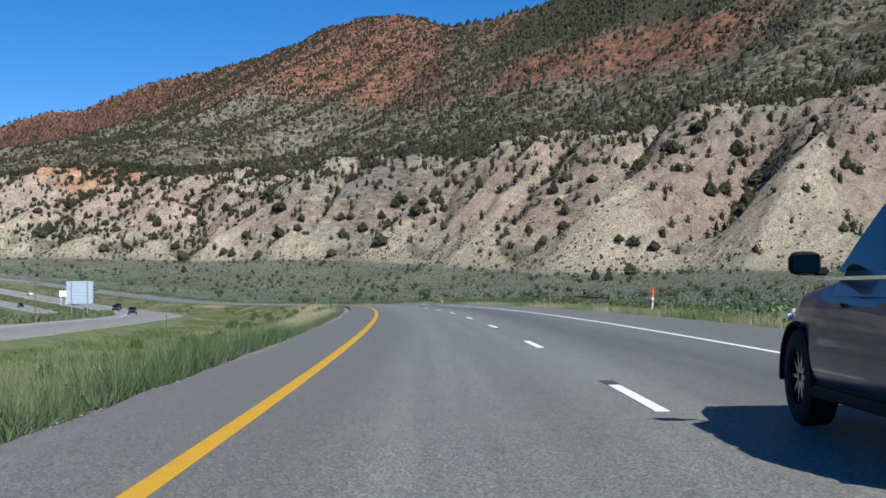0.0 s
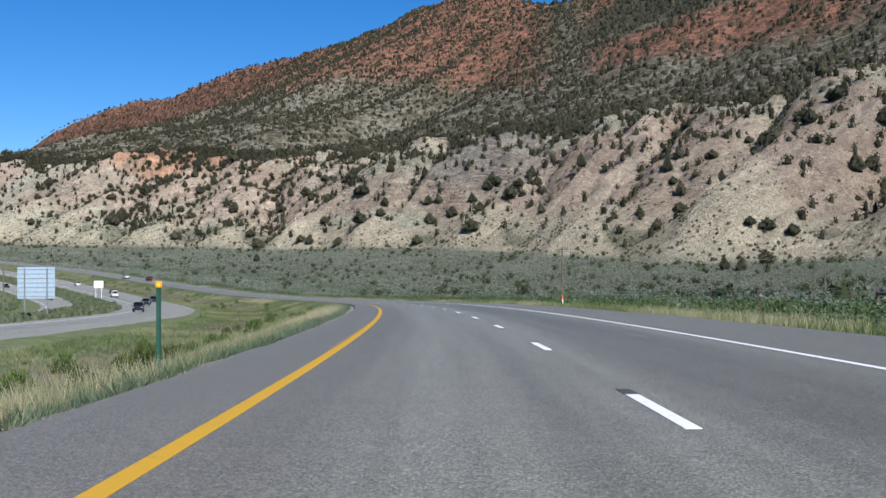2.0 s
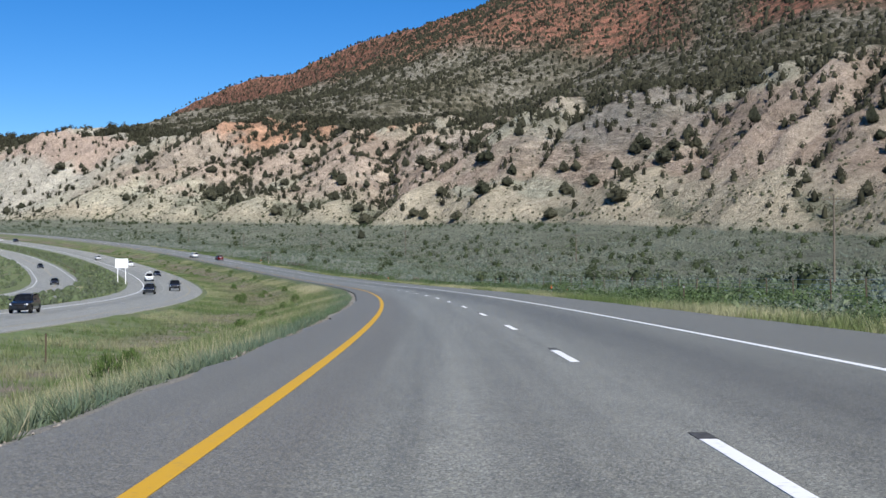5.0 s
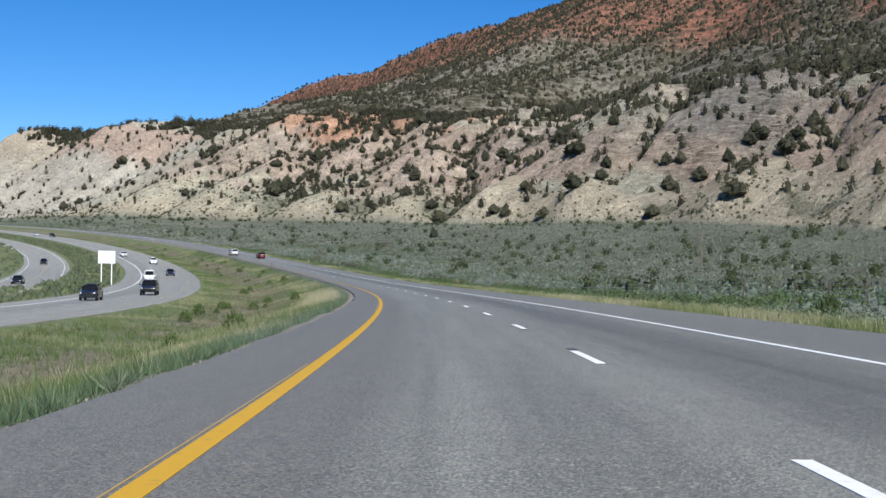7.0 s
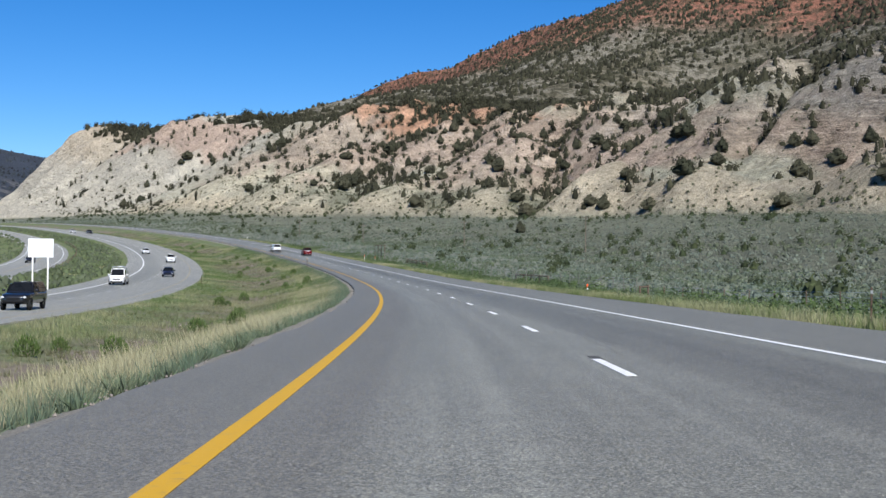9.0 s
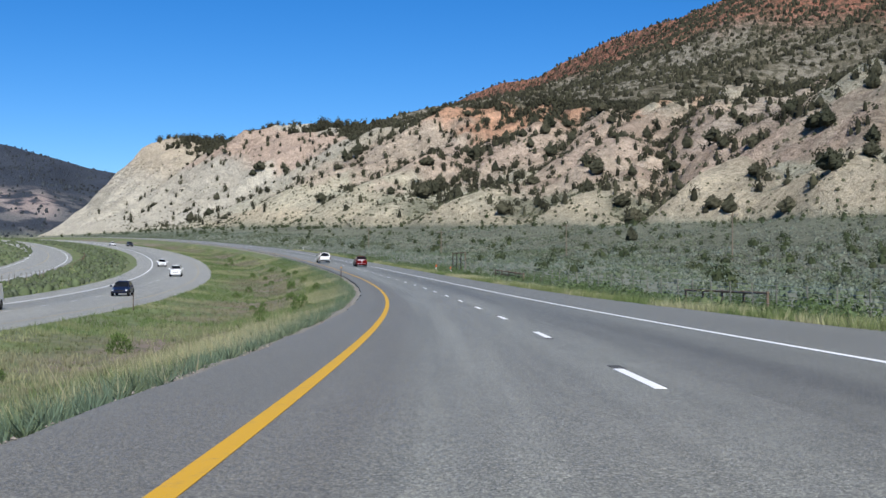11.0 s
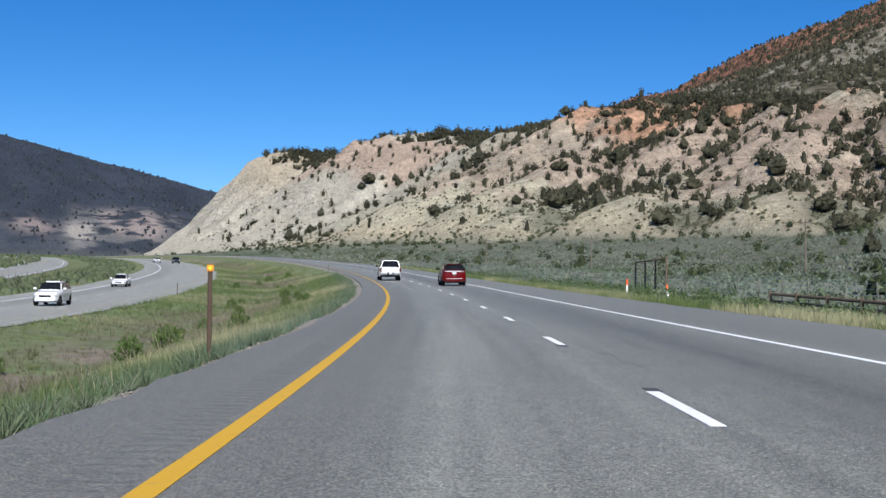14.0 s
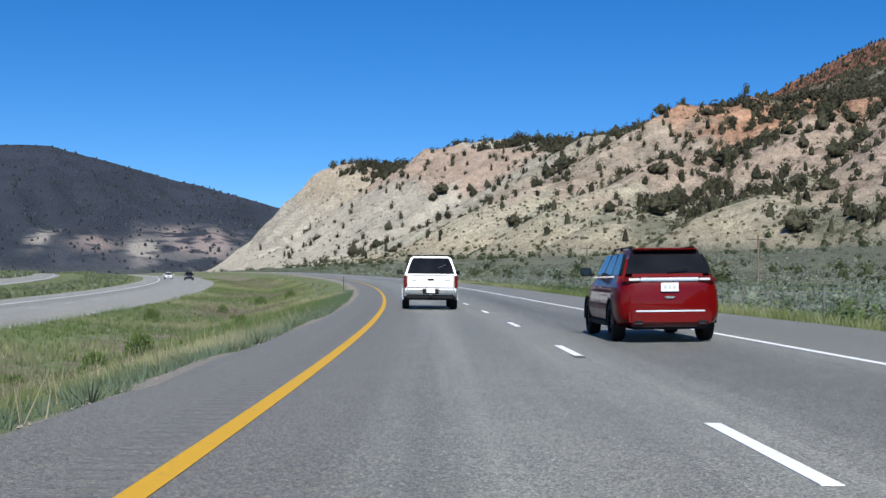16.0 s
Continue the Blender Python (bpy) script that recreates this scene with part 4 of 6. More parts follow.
# the bluff's single trees: thick along the gullies and near the rim, thin on the bare fans
hs, hn = rng.uniform(-160, 1120, 17500), rng.uniform(5, 240, 17500)
x, y = from_hill(hs, hn)
z, q = land(x, y)
dens = .15 + .95 * np.exp(-((hs - 655) / 75) ** 2) * ease(fbm(x / 22, y / 40, 77), .38, .58) * ease(q["u"], .08, .2) + .22 * np.exp(-((hs - 450) / 60) ** 2) + .6 * ease(q["cut"], 2.5, 8) * ease(q["u"], .04, .2) + .35 * ease(q["u"], .55, .9) * (1 - .6 * ease(hs, 800, 880)) + .12 * ease(fbm(x / 30, y / 30, 97), .5, .65)
dens = dens * (1 - .6 * ease(hs, 830, 900)) * (1 - .8 * q["facet"])
keep = (q["u"] > .02) & (q["un"] < .015) & (rng.uniform(size=len(x)) < dens * .8)
idx = np.flatnonzero(keep)
FIXED = [(-34, 706, 2, 1.9), (58, 662, 3, 1.1), (64, 668, 1, 1.2), (60, 655, 0, .9), (-322, 1018, 0, 2.0), (-312, 1003, 2, 2.2), (-318, 1030, 4, 1.8), (-66, 756, 5, 1.8), (80, 534, 2, 1.3),
         (74, 536, 5, 1.2), (88, 530, 0, 1.0), (-170, 842, 5, 1.8), (-240, 902, 0, 1.4), (95, 640, 3, 1.0), (112, 612, 1, 1.2)]
for x0, y0, kind, scale in FIXED:
    plant_tree(x0, y0, float(ground_z(np.array([x0]), np.array([y0]))[0]) - .15, kind, scale, 40 * kind)
# large trees that stand out on the bluff: place along it, place into it, width of the crown
OUTER = [(79, 92, 5.3), (70, 79, 7.2), (60, 80, 5.6), (21, 42, 3.5), (-10, 98, 6.1), (-22, 98, 8.4), (38, 102, 7.7), (25, 104, 8.9), (79, 115, 6.8), (21, 125, 7.3), (-4, 120, 7.6), (-18, 114, 8.7), (-24, 4, 6.1), (-28, -16, 3.9), (-21, -15, 3.6),
         (426, 182, 6.0), (346, 146, 5.5), (338, 117, 6.4), (308, 108, 4.1), (249, 143, 6.6)]
MIDDLE = [(213, 118, 9.0), (210, 93, 6.0), (266, 107, 6.6), (306, 107, 5.0), (346, 119, 8.3), (291, 77, 8.4), (288, 89, 5.9), (331, 82, 6.3), (326, 67, 5.4), (300, 68, 5.9), (573, 72, 9.0), (643, 106, 7.5), (645, 136, 8.6), (498, 120, 5.8), (491, 121, 7.5),
          (383, 69, 6.7), (652, 199, 8.0), (647, 185, 7.9), (258, 117, 7.1), (252, 142, 4.9), (199, 130, 4.0), (210, 136, 5.0), (214, 125, 6.8), (465, 151, 4.8), (462, 174, 4.9), (426, 177, 6.2), (343, 142, 5.5), (451, 135, 5.6), (272, 119, 5.3), (254, 129, 5.3)]
INNER = [(907, 89, 10.0), (906, 83, 5.8), (842, 97, 4.3), (898, 104, 4.6), (788, 120, 8.6), (801, 116, 5.2), (444, 88, 4.9), (409, 81, 7.3), (384, 77, 3.4), (312, 22, 4.0), (348, 62, 3.1), (360, 73, 3.3), (448, 133, 3.2), (486, 155, 4.6), (690, 160, 4.6),
         (598, 87, 6.4), (532, 94, 4.7), (331, 65, 6.0), (643, 103, 5.6), (604, 163, 5.0), (628, 162, 5.1), (531, 174, 4.5)]
for hs0, hn0, wide in OUTER + MIDDLE + INNER:
    kind = (0, 2, 4)[int(hs0) % 3] if wide > 5.5 else (1, 3)[int(hs0) % 2]
    x0, y0 = from_hill(hs0, hn0)
    plant_tree(x0, y0, float(ground_z(np.array([x0]), np.array([y0]))[0]) - .3, kind, .82 * wide / (4.4, 4.0, 4.0, 3.8, 3.4)[kind], 57 * hs0 % 360)
# thin spruces at the rim, built from the tallest tree kind
for hs0, hn0 in [(800, 184), (806, 190), (812, 182), (790, 190), (826, 186), (818, 192), (783, 186)]:
    x0, y0 = from_hill(hs0, hn0)
    plant_tree(x0, y0, float(ground_z(np.array([x0]), np.array([y0]))[0]) - .3, 6, .85 + .3 * (hs0 % 7) / 7, 31 * hs0 % 360)
for j in idx[:215]:
    plant_tree(x[j], y[j], z[j] - .2, int(rng.integers(0, 6)), rng.uniform(.5, 1.0) ** 1.2 * 1.5, rng.uniform(0, 360))
rest = idx[215:]


def woods(name, x, y, z, size, tall, tris, label, tone=(.049, .048, .030), leaf=.42):
    tint = np.array(tone)[None] * rng.uniform(.6, 1.45, (len(x), 1)) * np.array([[1, 1, 1]])
    return clumps(name, x, y, z - .3, size, tall, tint, tris, label, "woodland", leaf, sides=4 if tris < 4 else 5, core=.86 if tris < 4 else .7)


woods("bluff_woodland", x[rest], y[rest], z[rest], rng.uniform(2.2, 4.6, len(rest)), rng.uniform(2.8, 7.0, len(rest)), 28, "scattered dark junipers over the bluff", leaf=.14)
# the wooded rim above the bluff
hs = np.r_[rng.uniform(-150, 1230, 5200), rng.uniform(640, 1215, 3400)]
hn = curve(RIM, 1, hs) + np.r_[rng.uniform(-14, 70, 5200), rng.uniform(-20, 34, 3400)]
x, y = from_hill(hs, hn)
z, q = land(x, y)
edge = ease(hs, 770, 800) * ease(965 - hs, 0, 25) + ease(hs, 1035, 1060) * ease(1205 - hs, 0, 20) * .3 + .2
keep = (q["u"] > .9) & (rng.uniform(size=len(x)) < (.05 + 1.1 * ease(fbm(x / 24, y / 24, 98), .44, .6)) * np.where(hs > 780, edge * (.35 + .65 * (q["u"] > .97)), (q["u"] > .95) * 1.0))
hs, x, y, z = hs[keep], x[keep], y[keep], z[keep]
far_rim = ease(hs, 700, 800)
woods("rim_woodland", x, y, z, rng.uniform(2.6, 6.2, len(x)) * (1 + .2 * far_rim), rng.uniform(2.8, 6.0, len(x)) * (1 + .55 * far_rim * rng.uniform(.2, 1.2, len(x))), 18, "dark pinyon and juniper along the rim", leaf=.18)
# the bench and the mountain
hs, hn = rng.uniform(-250, 2500, 54000), rng.uniform(120, 830, 54000)
x, y = from_hill(hs, hn)
z, q = land(x, y)
rel = z / np.maximum(q["crest"], 1)
ravine = np.exp(-((hs - 540 - .95 * (hn - 519)) / 42) ** 2)
dens = .38 + .6 * ease(fbm(x / 45, y / 45, 99), .38, .58) + .9 * ravine + .7 * (hs < 720) * ease(z, 236, 262) - .08 * ease(rel, .6, .8) * (hs > 820) + .35 * ease(.4 - q["un"], 0, .25) + .3 * (hs < 800) * ease(rel, .75, .9)
keep = (q["un"] > .015) & (q["un"] < 1.03) & (rng.uniform(size=len(x)) < dens * .8)
x, y, z = x[keep], y[keep], z[keep]
woods("mountain_woodland", x, y, z, rng.uniform(2.4, 6.6, len(x)), rng.uniform(2.2, 6.0, len(x)), 0, "dark brush and trees over the mountain slopes", leaf=.3)
hs, hn = rng.uniform(840, 2500, 30000), rng.uniform(380, 825, 30000)
x, y = from_hill(hs, hn)
z, q = land(x, y)
keep = (q["un"] > .4) & (q["un"] < 1.02) & (rng.uniform(size=len(x)) < .25 + .6 * ease(fbm(x / 25, y / 25, 88), .35, .6))
x, y, z = x[keep], y[keep], z[keep]
woods("red_slope_woodland", x, y, z, rng.uniform(2.2, 5.2, len(x)), rng.uniform(2.2, 5.2, len(x)), 0, "dark brush dotted over the red slopes", leaf=.3)
hs, hn = rng.uniform(-100, 900, 3800), rng.uniform(800, 1150, 3800)
x, y = from_hill(hs, hn)
z, q = land(x, y)
woods("high_forest", x, y, z, rng.uniform(6, 10, len(x)), rng.uniform(7, 12, len(x)), 0, "dark conifer forest high on the mountain", tone=(.035, .045, .026), leaf=.5)
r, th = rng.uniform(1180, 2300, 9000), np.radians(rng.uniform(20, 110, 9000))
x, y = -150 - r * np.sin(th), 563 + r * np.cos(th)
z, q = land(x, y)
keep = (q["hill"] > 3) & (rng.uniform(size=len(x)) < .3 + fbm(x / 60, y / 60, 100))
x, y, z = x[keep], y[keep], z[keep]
# the bluish tone paints distance haze into the foliage colour
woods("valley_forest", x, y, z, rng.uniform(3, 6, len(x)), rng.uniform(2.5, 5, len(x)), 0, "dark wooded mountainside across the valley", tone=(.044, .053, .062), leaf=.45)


# ---- materials of made things ----
def plain(name, colour, rough=.6, metal=0.0, spec=.4, coat=0.0, grain=12.0, wear=.15):
    m = Mat(name, rough=rough, metal=metal, spec=spec)
    dark = tuple(c * (1 - wear) for c in colour)
    light = tuple(min(1, c * (1 + wear)) for c in colour)
    n = m.noise(grain, 5, .6)
    m.colour(m.mix(m.ramp(n, .3, .7), dark, light))
    m.b.inputs["Coat Weight"].default_value = coat
    m.b.inputs["Coat Roughness"].default_value = .04
    m.put(m.b.inputs["Roughness"], m.ramp(m.noise(grain * .6, 4), .3, .7, rough * .85, min(1, rough * 1.15)))
    return m.m


red_paint = plain("red_car_paint", (.11, .0005, .001), .45, 0, .08, .45, 3, .08)
slate_paint = plain("slate_car_paint", (.009, .015, .040), .32, .2, .2, .4, 3, .08)
white_car_paint = plain("white_car_paint", (.80, .80, .79), .32, 0, .5, 1.0, 3, .03)
black_paint = plain("black_car_paint", (.012, .012, .014), .3, .2, .5, 1.0, 3, .08)
rubber = plain("tyre_rubber", (.018, .018, .018), .85, 0, .2, 0, 30)
trim_black = plain("black_plastic_trim", (.012, .012, .013), .75, 0, .15, 0, 20)
chrome = plain("chrome", (.82, .83, .84), .14, 1.0, .5, 0, 5, .04)
bright_trim = plain("bright_satin_trim", (.88, .89, .90), .36, .75, .5, 0, 6, .04)
bumper_steel = plain("bumper_chrome", (.40, .395, .37), .3, .85, .5, 0, 6, .12)
alloy = plain("wheel_alloy", (.32, .33, .34), .35, 1.0, .5, 0, 8, .1)
lamp_red = plain("tail_lamp_red", (.085, .003, .003), .3, 0, .2, .3, 4, .06)
lamp_clear = plain("clear_lamp", (.75, .76, .78), .15, .2, .6, 1.0, 4, .05)
plate_white = plain("plate_white", (.74, .75, .75), .4, 0, .4, 0, 30, .05)
plate_ink = plain("plate_ink", (.45, .50, .52), .5, 0, .4, 0, 30, .05)
aluminium = plain("sign_aluminium", (.44, .55, .64), .5, .3, .5, 0, 3, .1)
sign_white = plain("sign_white", (.78, .79, .80), .55, 0, .4, 0, 2, .06)
steel = plain("galvanised_steel", (.36, .37, .37), .5, .8, .5, 0, 10, .15)
post_white = plain("post_white", (.78, .77, .75), .6, 0, .3, 0, 8, .06)
post_orange = plain("post_orange", (.80, .12, .02), .55, 0, .3, 0, 8, .1)
post_green = plain("post_green", (.02, .085, .06), .55, 0, .4, 0, 8, .15)
post_amber = plain("post_amber", (.85, .32, .02), .4, 0, .4, 0, 8, .08)
post_yellow = plain("post_yellow", (.85, .62, .05), .4, 0, .4, 0, 8, .08)
post_brown = plain("post_brown", (.075, .05, .035), .75, 0, .3, 0, 8, .2)
mirror_glass = plain("mirror_glass", (.10, .105, .115), .05, 1.0, .5, 0, 4, .03)
glass = Mat("tinted_glass", rough=.06, spec=.22)
glass.colour(glass.mix(glass.ramp(glass.noise(1.5, 2), .3, .7), (.006, .007, .008), (.014, .015, .017)))
glass = glass.m
wood = Mat("weathered_wood", rough=.9, spec=.15)
wood.colour(wood.mix(wood.ramp(wood.noise(3, 6, .6, stretch=(6, 6, .4)), .3, .7), (.075, .055, .04), (.20, .15, .11)))
wood.bump(wood.noise(8, 5, .6, stretch=(6, 6, .3)), .6, .02)
wood = wood.m


# ---- lane dashes, cracks and seams ----
worn_white = make_paint("worn_white_paint", (.42, .42, .41))
DASH, FIRST_DASH, PITCH = 3.01, 1.57, 11.9636
for k in range(104):
    s0 = FIRST_DASH + PITCH * k
    sv = np.linspace(s0, s0 + DASH, 3)
    g = np.stack([np.full(3, 1.885), np.full(3, 2.015)], 1)
    top = on_road(np.repeat(sv[:, None], 2, 1), g, .006)
    low = on_road(np.repeat(sv[:, None], 2, 1), g, .0)
    v = np.concatenate([top.reshape(-1, 3), low.reshape(-1, 3)])
    f = [(0, 1, 3, 2), (2, 3, 5, 4), (0, 2, 8, 6), (2, 4, 10, 8), (1, 7, 9, 3), (3, 9, 11, 5), (0, 6, 7, 1), (4, 5, 11, 10)]
    ob = new("lane_dash", mesh_np("lane_dash", v, f, [white_paint]))
    ob.parent = highway
    sv = np.linspace(s0 - 8, s0 - 5, 2)
    g = np.stack([np.full(2, -27.75), np.full(2, -27.6)], 1) + opp_shift(sv)[:, None]
    top = on_road(np.repeat(sv[:, None], 2, 1), g, OPP + .007)
    low = on_road(np.repeat(sv[:, None], 2, 1), g, OPP)
    ob = new("lane_dash", mesh_np("lane_dash", np.concatenate([top.reshape(-1, 3), low.reshape(-1, 3)]), [(0, 1, 3, 2), (0, 2, 6, 4), (1, 5, 7, 3), (0, 4, 5, 1), (2, 3, 7, 6)], [worn_white]))
    ob.parent = opposite

old_yellow = make_paint("old_yellow_paint", (.42, .28, .09))
for s0, s1 in ((98, 116), (246, 276), (303, 328), (503, 524)):
    strip("old_yellow_line", s0, s1, -1.782, -1.766, 0, old_yellow, ragged=.006, cols=2, lift=.004, skirt=.003, label="thin remnant of an older yellow edge line", category="road marking")
old_black = plain("old_black_marking", (.07, .07, .07), .8, 0, .2, 0, 14, .3)
for k in range(0, 64):
    if k % 4 == 2:
        continue
    s0 = FIRST_DASH + PITCH * k + (DASH + .02 if k % 3 else -.42)
    sv = np.array([s0, s0 + .40 + .25 * (k % 2)])
    g = np.stack([np.full(2, 1.85 + .03 * (k % 3)), np.full(2, 2.0 + .03 * (k % 3))], 1)
    top = on_road(np.repeat(sv[:, None], 2, 1), g, .005)
    low = on_road(np.repeat(sv[:, None], 2, 1), g, .0)
    ob = new("old_dash_mark", mesh_np("old_dash_mark", np.concatenate([top.reshape(-1, 3), low.reshape(-1, 3)]), [(0, 1, 3, 2), (0, 2, 6, 4), (1, 5, 7, 3), (0, 4, 5, 1), (2, 3, 7, 6)], [old_black]))
    ob.parent = highway

seal = plain("crack_sealant", (.02, .02, .021), .7, 0, .3, 0, 10)
CRACKS = [(70, 2.35, 9), (264, 2.2, 2.6), (352, 2.5, 7), (436, 2.5, 10), (452, .9, 5), (449, .15, 3), (470, 2.6, 4), (533, 2.3, 7), (583, 2.6, 5)]
for s0, lat0, long in CRACKS:
    sv = np.arange(s0, s0 + long, .14)
    wander = lat0 + .28 * (fbm(sv / .9, sv * 0, 201) - .5) + .5 * (fbm(sv / 6, sv * 0, 202) - .5)
    half = .002 + .008 * np.clip(fbm(sv / .5, sv * 0 + 7, 203) - .35, 0, 1)
    g = np.stack([wander - half, wander + half], 1)
    p = on_road(np.repeat(sv[:, None], 2, 1), g, .004)
    ob = new("crack", mesh_np("crack", p.reshape(-1, 3), grid_faces(len(sv), 2)[:, ::-1], [seal]))
    ob.parent = highway
for s0, lat0, lat1 in [(147, -.4, .9), (272, 1.0, 1.9), (314, -1.0, .2), (453, .1, 1.1), (558, .6, 1.4)]:
    lv = np.arange(lat0, lat1, .12)
    sv = s0 + .5 * (fbm(lv / .8, lv * 0, int(s0)) - .5)
    p = np.concatenate([on_road(sv - .006, lv, .004), on_road(sv + .008, lv, .004)])
    n = len(lv)
    i = np.arange(n - 1)
    ob = new("crack", mesh_np("crack", p, np.stack([i, i + 1, i + 1 + n, i + n], 1), [seal]))
    ob.parent = highway


# ---- shapes for vehicles ----
def box_bm(x, y, z, dx, dy, dz, bevel=.02, turn=0):
    bm = bmesh.new()
    bmesh.ops.create_cube(bm, size=1)
    bmesh.ops.scale(bm, vec=(dx, dy, dz), verts=bm.verts)
    if bevel:
        bmesh.ops.bevel(bm, geom=bm.edges[:], offset=min(bevel, dx * .45, dy * .45, dz * .45), segments=2, affect="EDGES")
    bmesh.ops.rotate(bm, cent=(0, 0, 0), matrix=Matrix.Rotation(radians(turn), 3, "Z"), verts=bm.verts)
    bmesh.ops.translate(bm, vec=(x, y, z), verts=bm.verts)
    return bm


def tube_bm(a, b, r0, r1=None, seg=8):
    a, b = Vector(a), Vector(b)
    q = (b - a).to_track_quat("Z", "Y")
    bm = bmesh.new()
    bmesh.ops.create_cone(bm, cap_ends=True, segments=seg, radius1=r0, radius2=r0 if r1 is None else r1, depth=(b - a).length)
    bmesh.ops.transform(bm, matrix=Matrix.Translation((a + b) / 2) @ q.to_matrix().to_4x4(), verts=bm.verts)
    return bm


def pod_bm(x, y, z, rx, ry, rz):
    """A rounded pod with a flat back, such as a mirror housing."""
    bm = bmesh.new()
    bmesh.ops.create_uvsphere(bm, u_segments=16, v_segments=10, radius=1)
    for v in bm.verts:
        c = v.co
        c.x, c.z = math.copysign(abs(c.x) ** .6, c.x) * rx, math.copysign(abs(c.z) ** .6, c.z) * rz
        c.y = max(c.y, -.55) * ry
        v.co = c + Vector((x, y, z))
    return bm


def body_bm(L, W, belt, hood, zlo, r, axles, square, step):
    """The lower body of a car: rounded sections along its length, with wheel wells pressed in."""
    ends = np.array([0, .02, .05, .09, .14, .2, .27, .35])
    ys = np.concatenate([-L + ends, np.arange(-L + .42, L - .4, step), (L - ends)[::-1]])
    tail = .93 if square else .74
    plan = np.interp(ys, [-L, -L + .03, -L + .09, -L + .2, -L + .4, -L + .9, L - 1.3, L - .75, L - .35, L - .14, L - .04, L],
                     [tail, max(tail, .83), max(tail, .91), .965, .99, 1, 1, .96, .87, .75, .63, .5])
    top = np.interp(ys, [-L, -L + .05, -L + .12, -L + .25, L * .35, L * .5, L - .5, L - .2, L - .06, L],
                    [belt * (1 if square else .9), belt * (1 if square else .96), belt * (1 if square else .985), belt, belt, hood, hood * .95, hood * .90, hood * .82, hood * .72])
    low = np.interp(ys, [-L, -L + .1, -L + .5, L - .5, L - .1, L], [zlo + .14, zlo + .05, zlo - .03, zlo - .03, zlo + .04, zlo + .14])
    px = np.array([.62, .84, .93, .965, .985, .997, 1, .998, .992, .985, .978, .968, .95, .92, .85, .72, .45])
    pz = np.array([0, .015, .05, .11, .18, .26, .34, .42, .5, .58, .66, .74, .82, .895, .955, .985, 1.0])
    bm = bmesh.new()
    rings = []
    for y, w, hi, lo in zip(ys, plan, top, low):
        ring = []
        for side in (1, -1):
            pts = []
            for a, b in zip(px, pz):
                x, yy, z = a * w * W, y, lo + (hi - lo) * b
                for ay in axles:
                    d = math.hypot(yy - ay, z - r)
                    if a > .6 and d < 1.03 * r:
                        x = .5 * W
                    elif a > .6 and d < 1.2 * r:
                        yy, z = ay + (yy - ay) / d * 1.11 * r, r + (z - r) / d * 1.11 * r
                pts.append(bm.verts.new((side * x, yy, z)))
            ring += pts if side == 1 else pts[::-1]
        rings.append(ring)
    n = len(rings[0])
    for p, q in zip(rings, rings[1:]):
        for i in range(n):
            bm.faces.new((p[i], p[(i + 1) % n], q[(i + 1) % n], q[i]))
    bm.faces.new(rings[0])
    bm.faces.new(rings[-1])
    bmesh.ops.recalc_face_normals(bm, faces=bm.faces)
    return bm


class Cabin:
    """A glazed upper body: a six-sided shape whose faces take window panels."""

    def __init__(self, base, top, wb, wt, z0, z1):
        self.c = {}
        for sx in (-1, 1):
            for k, yy in (("r", 0), ("f", 1)):
                self.c[sx, k, 0] = Vector((sx * wb, base[yy], z0))
                self.c[sx, k, 1] = Vector((sx * wt, top[yy], z1))

    def shell(self, r=.14):
        bm = bmesh.new()
        v = {k: bm.verts.new(p) for k, p in self.c.items()}
        for quad in (((-1, "r", 0), (1, "r", 0), (1, "r", 1), (-1, "r", 1)), ((1, "r", 0), (1, "f", 0), (1, "f", 1), (1, "r", 1)),
                     ((1, "f", 0), (-1, "f", 0), (-1, "f", 1), (1, "f", 1)), ((-1, "f", 0), (-1, "r", 0), (-1, "r", 1), (-1, "f", 1)),
                     ((-1, "r", 1), (1, "r", 1), (1, "f", 1), (-1, "f", 1)), ((-1, "f", 0), (1, "f", 0), (1, "r", 0), (-1, "r", 0))):
            bm.faces.new([v[q] for q in quad])
        bmesh.ops.bevel(bm, geom=[e for e in bm.edges if max(x.co.z for x in e.verts) > min(p.z for p in self.c.values()) + .05], offset=r, segments=4, affect="EDGES")
        bmesh.ops.recalc_face_normals(bm, faces=bm.faces)
        return bm

    def corner(self, face):
        pick = {"rear": [(-1, "r"), (1, "r")], "front": [(1, "f"), (-1, "f")], "right": [(1, "r"), (1, "f")], "left": [(-1, "f"), (-1, "r")]}[face]
        return [self.c[(*pick[0], 0)], self.c[(*pick[1], 0)], self.c[(*pick[1], 1)], self.c[(*pick[0], 1)]]

    def panel(self, face, u0, u1, v0, v1, proud=.006, thick=.012, skew=(0, 0)):
        a, b, c, d = self.corner(face)
        normal = (b - a).cross(d - a).normalized()

        def at(u, v):
            return (a * (1 - u) + b * u) * (1 - v) + (d * (1 - u) + c * u) * v
        bm = bmesh.new()
        pts = [at(u0 + skew[0], v0), at(u1 - skew[1], v0), at(u1, (v0 + v1) * .5), at(u1 - .02, v1), at(u0 + .02, v1), at(u0, (v0 + v1) * .5)]
        outer = [bm.verts.new(p + normal * proud) for p in pts]
        inner = [bm.verts.new(p - normal * thick) for p in pts]
        bm.faces.new(outer)
        for i in range(len(pts)):
            bm.faces.new((inner[i], inner[(i + 1) % len(pts)], outer[(i + 1) % len(pts)], outer[i]))
        bmesh.ops.recalc_face_normals(bm, faces=bm.faces)
        return bm


